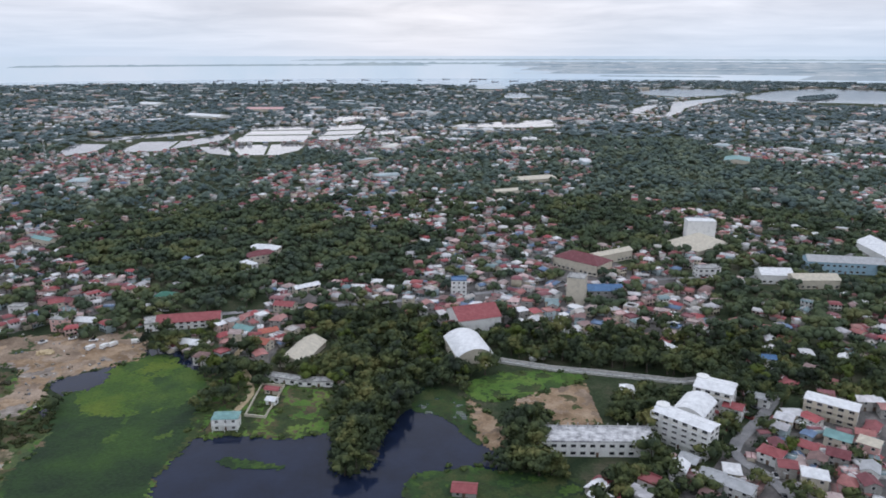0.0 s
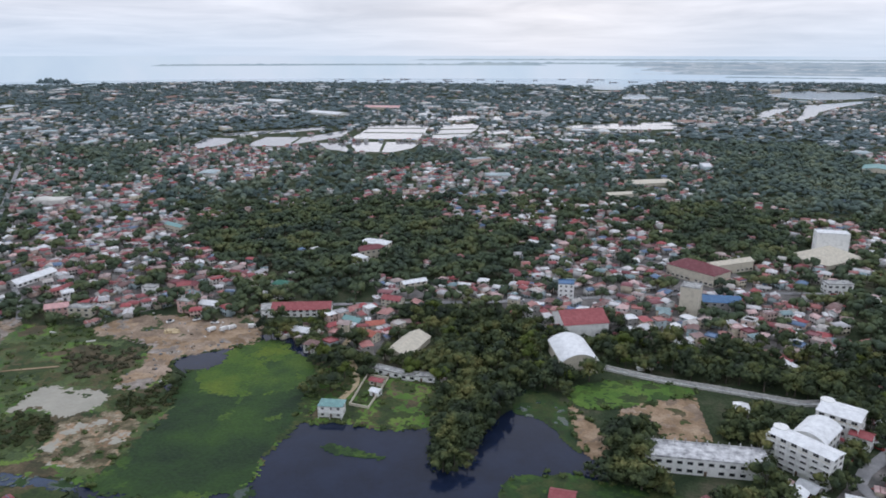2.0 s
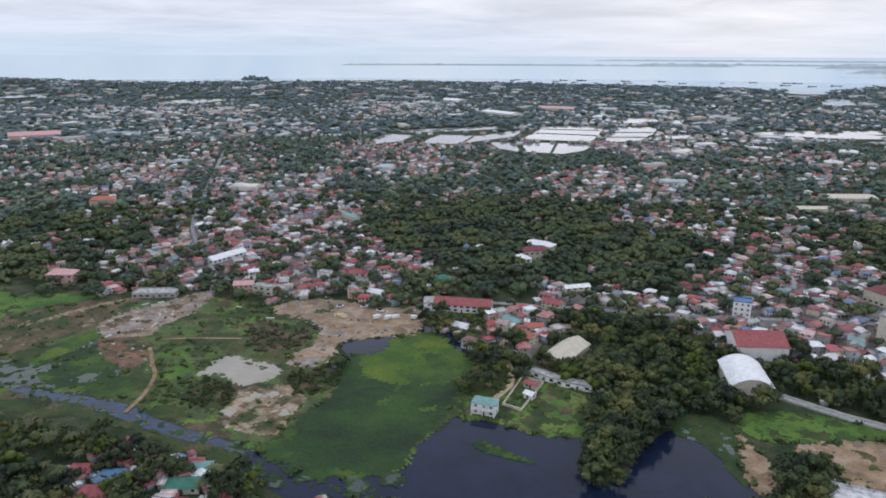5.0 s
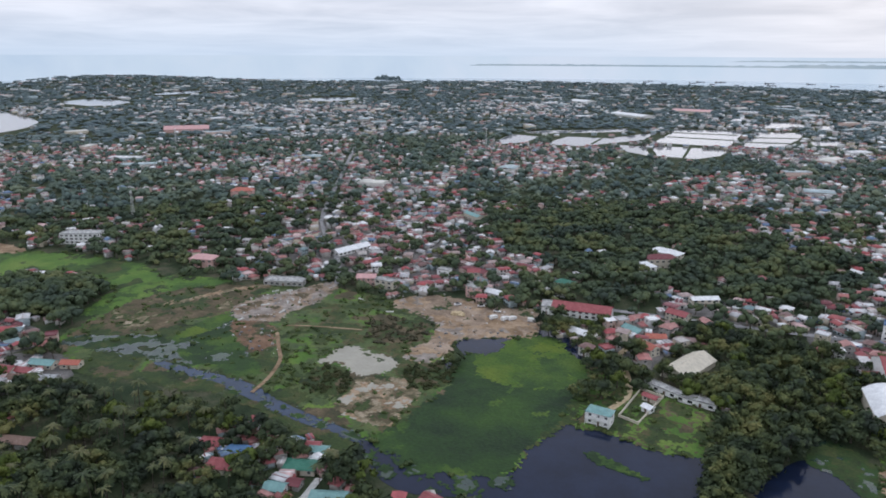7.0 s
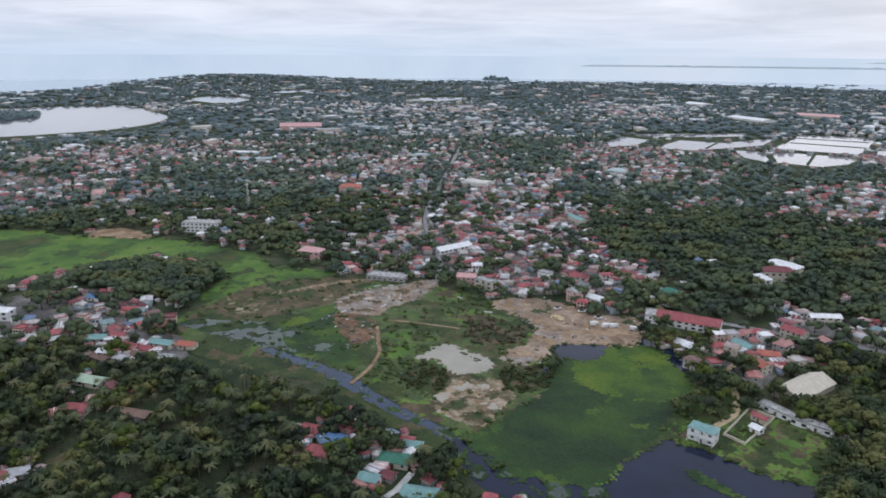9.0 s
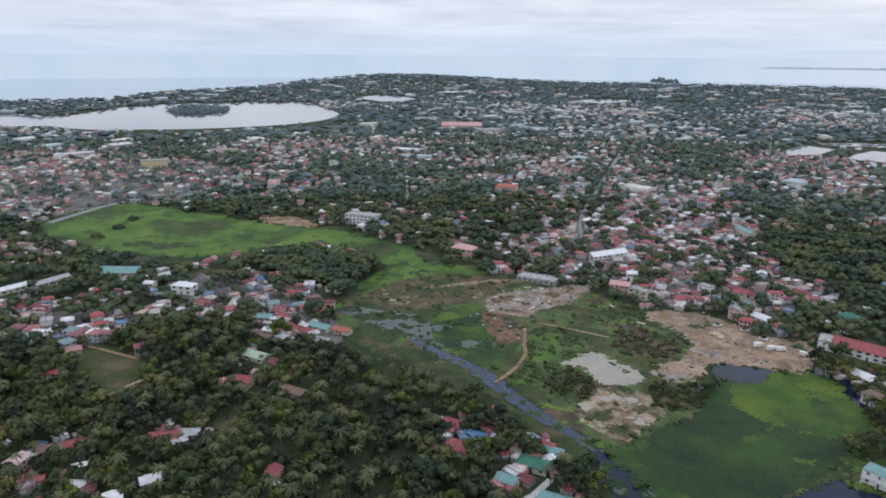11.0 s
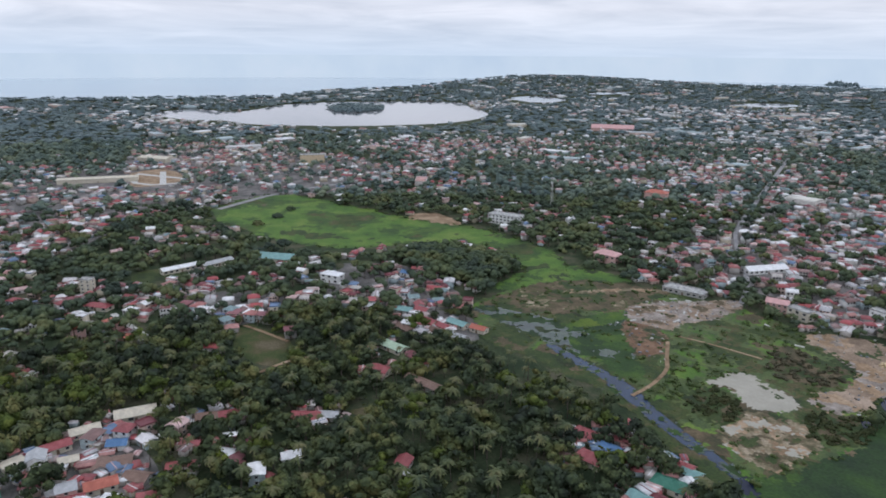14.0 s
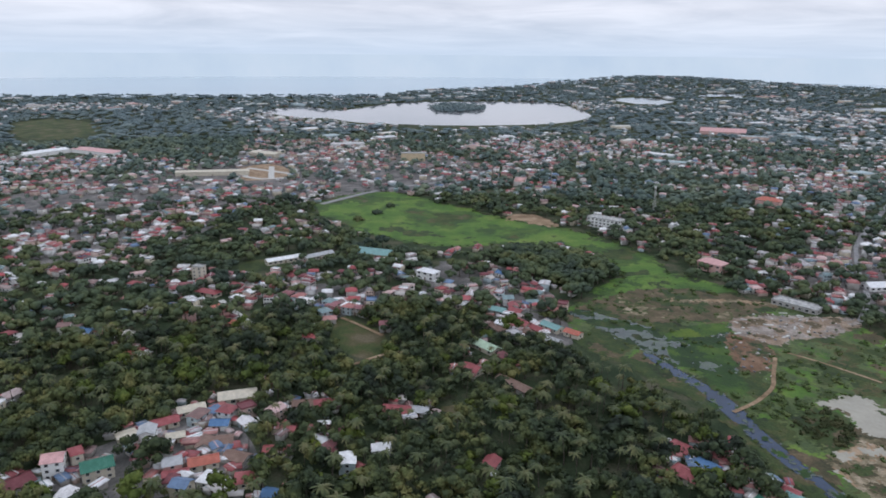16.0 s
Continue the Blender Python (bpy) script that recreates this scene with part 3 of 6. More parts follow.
# ---- open ground: ragged surfaces that meet along broken edges ----
def mosaic(x0, x1, y0, y1, cell, warp, regions, z=0.22):
    """Lays regions over a jittered grid, the first that holds a cell winning. Each region: polygon, and either None (left open
    for the water below) or its surfaces as (material, share) with a patch size."""
    nx, ny = int((x1 - x0) / cell), int((y1 - y0) / cell)
    gx, gy = np.meshgrid(x0 + cell * np.arange(nx + 1), y0 + cell * np.arange(ny + 1))
    rng = np.random.default_rng(7)
    vx, vy = gx + rng.uniform(-0.38, 0.38, gx.shape) * cell, gy + rng.uniform(-0.38, 0.38, gx.shape) * cell
    vz = np.array([z + 0.12 * noise.noise((a_ / 5, b_ / 5, 0)) + 0.07 * noise.noise((a_ / 1.7, b_ / 1.7, 5)) for a_, b_ in zip(gx.ravel(), gy.ravel())])
    cx, cy = (gx[:-1, :-1] + cell / 2).ravel(), (gy[:-1, :-1] + cell / 2).ravel()
    wob = np.array([noise.noise_vector((a_ / 16, b_ / 16, 2)) * warp + noise.noise_vector((a_ / 5, b_ / 5, 4)) * warp * 0.5 for a_, b_ in zip(cx, cy)])
    px, py = cx + wob[:, 0] + rng.uniform(-0.3, 0.3, cx.size) * warp * 0.8, cy + wob[:, 1] + rng.uniform(-0.3, 0.3, cx.size) * warp * 0.8
    left = np.ones(cx.size, bool)
    idx = np.arange((nx + 1) * (ny + 1)).reshape(ny + 1, nx + 1)
    quads = np.stack([idx[:-1, :-1], idx[:-1, 1:], idx[1:, 1:], idx[1:, :-1]], -1).reshape(-1, 4)
    verts = np.stack([vx.ravel(), vy.ravel(), vz], -1)
    for k, (name, poly, surfaces, size, label, category) in enumerate(regions):
        hit = left & inside(soften(poly, 2), px, py)
        left &= ~hit
        if surfaces is None or not hit.any():
            continue
        q = quads[hit]
        n_ = np.array([noise.noise((a_ / size, b_ / size, k * 7.3)) + 0.5 * noise.noise((a_ / size * 2.7, b_ / size * 2.7, k + 0.5)) + 0.22 * noise.noise((a_ / size * 7, b_ / size * 7, k + 3.5))
                       for a_, b_ in zip(cx[hit], cy[hit])]) + rng.uniform(-0.07, 0.07, len(q))
        order_ = np.argsort(np.argsort(n_)) / len(n_)
        mi, low = np.zeros(len(q), int), 0.0
        for m_, (_, share) in enumerate(surfaces):
            mi[order_ >= low] = m_
            low += share
        if surfaces[0][0] is None:
            q, mi = q[mi > 0], mi[mi > 0]
        use, inv = np.unique(q, return_inverse=True)
        me = bpy.data.meshes.new(name)
        me.from_pydata(verts[use].tolist(), [], inv.reshape(-1, 4).tolist())
        for m_, _ in surfaces:
            me.materials.append(M[m_ or "turbid"])
        me.polygons.foreach_set("material_index", mi.astype(np.int32))
        me.polygons.foreach_set("use_smooth", np.ones(len(q), bool))
        tagged(new(name, me), label, category, kind="structure")


mosaic(-460, -110, 190, 440, 1.3, 4.5, (
    ("pool", SMALL_POND, None, 1, "", ""),
    ("mud_pool", MUD_POND, (("mud", 0.97), ("weed_dark", 0.03)), 12, "pale grey dried mud pool", "mud"),
    ("bare_ground", DUMP, (("weed_dark", 0.04), ("dump", 0.50), ("soil", 0.36), ("rubble_soil", 0.10)), 20, "bare trodden fill ground with tracks", "bare ground"),
    ("scrub_ground", MOUND, (("weed_dark", 0.85), ("brownfield", 0.15)), 9, "dark scrubby ground beside the mud pool", "scrub"),
    ("scrub_ground", SCRUB_POOL, (("weed_dark", 0.70), ("brownfield", 0.30)), 9, "dark scrubby ground near the marsh", "scrub"),
    ("scrub_ground", SCRUB_FILL, (("brownfield", 0.6), ("weed_dark", 0.4)), 9, "brown scrubby ground near the fill", "scrub"),
    ("bare_ground", SAND, (("weed_dark", 0.10), ("brownfield", 0.14), ("sand", 0.44), ("soil", 0.18), ("mud", 0.14)), 13, "sandy ground half covered in scrub", "bare ground"),
    ("bare_ground", BARE, (("brownfield", 0.14), ("dump", 0.42), ("rubble_soil", 0.44)), 14, "grey trodden ground strewn with rubble", "bare ground"),
    ("bare_ground", RED_SOIL, (("weed_dark", 0.16), ("brownfield", 0.26), ("red_soil", 0.58)), 9, "bare red-brown soil beside the weed", "bare ground"),
    ("path", PALE_PATH, (("soil", 0.5), ("sand", 0.5)), 8, "pale worn earth strip", "path"),
    ("marsh", STREAM, ((None, 0.70), ("turbid", 0.14), ("marsh", 0.16)), 7, "weed rafts in the stream", "marsh"),
    ("marsh", GREEN_BRIGHT, (("marsh_mid", 0.40), ("marsh_bright", 0.60)), 16, "bright green weed at the head of the stream", "marsh"),
    ("marsh", GREEN, (("turbid", 0.10), ("marsh", 0.60), ("marsh_mid", 0.30)), 24, "green weed patch beside the stream", "marsh"),
    ("flooded_ground", FLOOD, ((None, 0.07), ("turbid", 0.50), ("marsh", 0.33), ("weed_dark", 0.10)), 16, "flooded ground with sunken weed", "marsh"),
    ("marsh", MARSH_BRIGHT, (("marsh_mid", 0.45), ("marsh_bright", 0.55)), 60, "yellow-green bright weed at the head of the marsh", "marsh"),
    ("marsh", MARSH, (("marsh", 0.95), ("marsh_mid", 0.05)), 30, "thick green floating weed covering the marsh", "marsh"),
    ("marsh", CHANNEL, ((None, 0.55), ("marsh", 0.33), ("turbid", 0.12)), 12, "weed rafts in the channel", "marsh"),
    ("pond", POND, None, 1, "", ""),
    ("fen", BROWN, (("weed_dark", 0.28), ("brownfield", 0.56), ("field", 0.10), ("sand", 0.06)), 20, "brown fen with dry reeds", "field"),
    ("rough_field", TALL_WEED, (("weed_dark", 0.30), ("shrub", 0.45), ("grass", 0.25)), 14, "rank green weeds on the waste field", "field"),
    ("grass_field", MEADOW_NECK, (("weed_dark", 0.14), ("grass", 0.60), ("marsh_mid", 0.26)), 26, "flat bright green neck of the wet meadow", "meadow"),
    ("rough_field", FIELD, (("weed_dark", 0.24), ("field", 0.22), ("shrub", 0.32), ("grass", 0.10), ("brownfield", 0.12)), 30, "rough green and brown waste field", "field"),
    ("shore", STREAM_BANK, (("weed_dark", 0.65), ("field", 0.25), ("brownfield", 0.10)), 12, "weedy bank between the woods and the stream", "shore"),
    ("shore", [(-140, 352), (-118, 356), (-98, 336), (-98, 300), (-108, 270), (-114, 225), (-122, 225), (-126, 300), (-124, 340)], (("weed_dark", 0.5), ("field", 0.3), ("grass", 0.2)), 8, "weedy shore between the marsh and the pond house", "shore"),
    ("grass_field", MEADOW, (("weed_dark", 0.10), ("grass", 0.65), ("marsh_mid", 0.25)), 26, "flat bright green neck of the wet meadow", "meadow")))
mosaic(-850, -460, 80, 350, 3.0, 8.0, (
    ("grass_field", MEADOW, (("weed_dark", 0.04), ("grass", 0.56), ("marsh_mid", 0.32), ("field", 0.08)), 55, "flat bright green wet meadow", "meadow"),), 0.15)
mosaic(-110, 75, 205, 365, 1.3, 2.2, (
    ("path", BANK, (("soil", 0.8), ("dump", 0.2)), 6, "tan earth bank at the water", "path"),
    ("marsh", FLOATING, (("marsh", 0.6), ("marsh_mid", 0.4)), 6, "thin floating strip of weed", "marsh"),
    ("bare_ground", PLAYGROUND, (("field", 0.12), ("soil", 0.68), ("dump", 0.20)), 10, "bare tan school ground", "bare ground"),
    ("marsh", WEEDS, (("weed_dark", 0.55), ("marsh", 0.35), ("turbid", 0.10)), 10, "dull weed beside the pond", "marsh"),
    ("marsh", WEEDS_NEAR, (("weed_dark", 0.45), ("marsh", 0.35), ("marsh_mid", 0.20)), 10, "dull weed on the near pond", "marsh"),
    ("lawn", LAWN, (("weed_dark", 0.18), ("grass", 0.52), ("marsh_mid", 0.30)), 10, "green grass bank", "grass"),
    ("ground", TREE_SPIT, (("ground", 0.6), ("weed_dark", 0.4)), 8, "dark spit of ground under trees", "ground"),
    ("marsh", MARSH_BRIGHT, (("marsh_mid", 0.5), ("marsh_bright", 0.5)), 40, "yellow-green edge of the weed marsh", "marsh"),
    ("marsh", MARSH, (("marsh", 0.88), ("marsh_mid", 0.12)), 22, "green edge of the floating weed", "marsh"),
    ("pond", POND, None, 1, "", ""),
    ("scrub_field", SCRUB, (("weed_dark", 0.34), ("field", 0.26), ("grass", 0.30), ("brownfield", 0.10)), 10, "overgrown field above the pond", "field"),
    ("shore", [(-140, 352), (-118, 356), (-98, 336), (-98, 300), (-108, 270), (-114, 225), (-122, 225), (-126, 300), (-124, 340)], (("weed_dark", 0.5), ("field", 0.3), ("grass", 0.2)), 8, "weedy shore between the marsh and the pond house", "shore")))

ROADS = (("road", [(169, 325), (150, 301), (126, 276), (127, 265), (134, 253), (136, 231)], 5.5, "grey concrete lane between houses"),
         ("road", [(-490, 528), (-544, 597), (-600, 674), (-658, 753), (-757, 887), (-851, 1015)], 5.5, "long straight grey road through the town"),
         ("road", [(406, 624), (270, 524), (179, 517), (118, 510), (48, 489), (-34, 465), (-87, 454), (-168, 437)], 5.5, "grey town road"),
         ("path", [(-101, 308), (-99, 318), (-98, 328), (-104, 345), (-111, 357), (-120, 370), (-118, 392)], 3.4, "tan dirt path to the pond house"),
         ("road", [(-340, 381), (-362, 410), (-388, 436), (-430, 470), (-490, 528)], 3.6, "narrow grey lane into the town"),
         ("path", [(-307, 289), (-298, 281), (-287, 271), (-277, 263), (-271, 254), (-264, 241), (-259, 225)], 2.2, "winding dirt track beside the stream"),
         ("path", [(-313, 299), (-294, 310), (-266, 321)], 1.6, "faint dirt track across the field"),
         ("path", [(-179, 157), (-174, 171), (-179, 188)], 3, "pale concrete footpath"),
         ("path", [(-430, 61), (-417, 69), (-394, 81)], 2.4, "narrow dirt track crossing the woodland glade"),
         ("path", [(-358, 58), (-364, 69), (-370, 86), (-358, 93)], 2.4, "narrow dirt track along the woodland glade"),
         ("road", [(-784, 87), (-854, 165), (-896, 280)], 8, "grey road along the meadow"),
         ("path", [(-483, -14), (-445, 0), (-420, 11)], 4, "pale village lane"))
for k, (nm, line, w, lb) in enumerate(ROADS):
    strip(nm, line, w, 0.42 + k * 0.004, M["soil"] if "dirt track" in lb else M["tan_path"] if "dirt" in lb else M["rail"] if "pale" in lb else M["asphalt"], lb, nm)


# ---- buildings ----
def roof_mesh(L, D, H, kind, over=0.5):
    """Roof over a box of L by D with its eaves at H; ridge along the longer side. Returns the roof and the gable infill as bmeshes."""
    bm, gb = bmesh.new(), bmesh.new()
    turn = D > L
    a_, b_ = (D, L) if turn else (L, D)
    hx, hy, th = a_ / 2 + over, b_ / 2 + over, 0.16
    if kind in ("gable", "low", "hip"):
        rise = b_ * (0.07 if kind == "low" else 0.22)
        drop = rise * over / (b_ / 2)
        rx = hx if kind != "hip" else max(0.3, hx - hy)
        for dz in (0, th):
            lo, hi = H - drop + dz, H + rise + dz
            v = [bm.verts.new(p) for p in ((-hx, -hy, lo), (hx, -hy, lo), (hx, hy, lo), (-hx, hy, lo), (-rx, 0, hi), (rx, 0, hi))]
            for q in ((0, 1, 5, 4), (2, 3, 4, 5)) + (((1, 2, 5), (3, 0, 4)) if kind == "hip" else ()):
                f = bm.faces.new([v[i] for i in q])
                if not dz:
                    f.normal_flip()
            if dz:
                for i in range(4):
                    j = (i + 1) % 4
                    if kind == "hip" or i in (0, 2):
                        bm.faces.new((w[i], w[j], v[j], v[i]))
                if kind != "hip":
                    for i, j, k in ((1, 2, 5), (3, 0, 4)):
                        bm.faces.new((w[i], w[k], v[k], v[i]))
                        bm.faces.new((w[k], w[j], v[j], v[k]))
            w = v
        # ridge cap
        box(bm, (-rx, -0.18, H + rise + th - 0.03), (rx, 0.18, H + rise + th + 0.06))
        if kind != "hip":
            for s in (-1, 1):
                x0 = s * a_ / 2
                p = [gb.verts.new(q) for q in ((x0, -b_ / 2, H - 0.02), (x0, b_ / 2, H - 0.02), (x0, 0, H + rise))]
                q_ = [gb.verts.new((v.co.x - s * 0.15, v.co.y, v.co.z)) for v in p]
                gb.faces.new(p if s > 0 else p[::-1])
                gb.faces.new(q_[::-1] if s > 0 else q_)
    elif kind == "arch":
        rise, n_ = b_ * 0.22, 14
        prev = None
        for i in range(n_ + 1):
            u = -1 + 2 * i / n_
            z = H + rise * (1 - u * u)
            cur = [bm.verts.new((s * hx, u * hy, z + dz)) for s in (-1, 1) for dz in (0, 0.2)]
            if prev:
                bm.faces.new((prev[1], prev[3], cur[3], cur[1]))
                bm.faces.new((prev[0], cur[0], cur[2], prev[2]))
                bm.faces.new((prev[0], prev[1], cur[1], cur[0]))
                bm.faces.new((prev[2], cur[2], cur[3], prev[3]))
            prev = cur
        for s in (-1, 1):
            x0 = s * (a_ / 2 - 0.05)
            p = [gb.verts.new((x0, (-1 + 2 * i / n_) * b_ / 2, H + rise * (1 - (-1 + 2 * i / n_) ** 2))) for i in range(n_ + 1)]
            gb.faces.new(p)
    else:
        box(bm, (-a_ / 2 - 0.15, -b_ / 2 - 0.15, H), (a_ / 2 + 0.15, b_ / 2 + 0.15, H + 0.2))
        for lo, hi in (((-a_ / 2 - 0.15, -b_ / 2 - 0.15), (a_ / 2 + 0.15, -b_ / 2 + 0.1)), ((-a_ / 2 - 0.15, b_ / 2 - 0.1), (a_ / 2 + 0.15, b_ / 2 + 0.15)),
                       ((-a_ / 2 - 0.15, -b_ / 2 + 0.1), (-a_ / 2 + 0.1, b_ / 2 - 0.1)), ((a_ / 2 - 0.1, -b_ / 2 + 0.1), (a_ / 2 + 0.15, b_ / 2 - 0.1))):
            box(bm, (*lo, H + 0.2), (*hi, H + 0.8))
    if turn:
        for m_ in (bm, gb):
            bmesh.ops.rotate(m_, verts=m_.verts, matrix=Matrix.Rotation(math.pi / 2, 3, "Z"))
    bmesh.ops.recalc_face_normals(bm, faces=bm.faces)
    return bm, gb


def window_mesh(w, h):
    """A framed window with its pane set back, facing -y, centred on its foot."""
    bm = bmesh.new()
    t, loops = 0.14, []
    for k, y in ((0, 0.02), (0, -0.1), (t, -0.1), (t, -0.03)):
        loops.append([bm.verts.new(q) for q in ((-w / 2 + k, y, k), (w / 2 - k, y, k), (w / 2 - k, y, h - k), (-w / 2 + k, y, h - k))])
    for a_, b_ in zip(loops, loops[1:]):
        for i in range(4):
            bm.faces.new((a_[i], a_[(i + 1) % 4], b_[(i + 1) % 4], b_[i]))
    bm.faces.new(loops[-1]).material_index = 1
    me = bpy.data.meshes.new("window")
    bm.to_mesh(me)
    bm.free()
    me.materials.append(M["frame"])
    me.materials.append(M["glass"])
    return me


bm = bmesh.new()
box(bm, (-0.05, -0.09, 0.14), (0.05, -0.02, 1.28))
MULLION = bpy.data.meshes.new("mullion")
bm.to_mesh(MULLION)
bm.free()
MULLION.materials.append(M["frame"])
WINDOW, WINDOW_WIDE = window_mesh(1.5, 1.4), window_mesh(2.4, 1.6)
bm = bmesh.new()
box(bm, (-0.5, -0.08, 0), (0.5, 0.02, 2.1))
box(bm, (-0.62, -0.1, 0), (-0.5, 0.02, 2.2))
box(bm, (0.5, -0.1, 0), (0.62, 0.02, 2.2))
DOOR = bpy.data.meshes.new("door")
bm.to_mesh(DOOR)
bm.free()
DOOR.materials.append(M["door"])


def house(name, L, D, H, storeys, kind, roof, wall, windows=True, balconies=False, panes=False):
    """A building on an Empty at its base: wall, roof, windows, door, and what its kind adds."""
    root = new(name)
    rb, gb = roof_mesh(L, D, H, kind)
    box(gb, (-L / 2, -D / 2, -0.3), (L / 2, D / 2, H))
    if 1 < storeys < 5:
        for s in range(1, storeys):
            z = H * s / storeys
            box(gb, (-L / 2 - 0.07, -D / 2 - 0.07, z - 0.12), (L / 2 + 0.07, D / 2 + 0.07, z + 0.12))
    part("wall", gb, wall, root)
    part("roof", rb, roof, root)
    if windows:
        wide = L > 14
        me, gap = (WINDOW_WIDE, 4.0) if wide else (WINDOW, 3.2)
        for s in range(storeys):
            z = H * s / storeys + min(1.0, H / storeys * 0.33)
            for side, (run, off) in enumerate(((L, D / 2), (D, L / 2), (L, D / 2), (D, L / 2))):
                if side == 2 and L > 14:
                    continue
                k = max(1, int((run - 0.8) / gap))
                for i in range(min(k, 10)):
                    if s == 0 and side == 0 and i == k // 2 and k > 1:
                        continue
                    u = (i + 0.5) / k * run - run / 2
                    win = hang("window", me, root, pose(0, 0, 0, 0, 0, side * 90) @ pose(u, -off, z))
                    if panes:
                        hang("mullion", MULLION, win, Matrix())
    hang("door", DOOR, root, pose((int(max(1, (L - 0.8) / 2.9)) % 2) * 0.0, -D / 2, 0.0))
    if balconies:
        for s in range(1, storeys):
            z = H * s / storeys
            bm = bmesh.new()
            box(bm, (-L / 2, -D / 2 - 1.3, z - 0.1), (L / 2, -D / 2 - 0.08, z + 0.1))
            box(bm, (-L / 2, -D / 2 - 1.3, z + 0.1), (L / 2, -D / 2 - 1.2, z + 1.0))
            part("balcony", bm, wall, root)
        k = max(2, int(L / 4))
        for i in range(k + 1):
            bm = bmesh.new()
            x = -L / 2 + 0.15 + (L - 0.3) * i / k
            box(bm, (x - 0.15, -D / 2 - 1.55, 0), (x + 0.15, -D / 2 - 1.3, H))
            part("pillar", bm, wall, root)
    return root


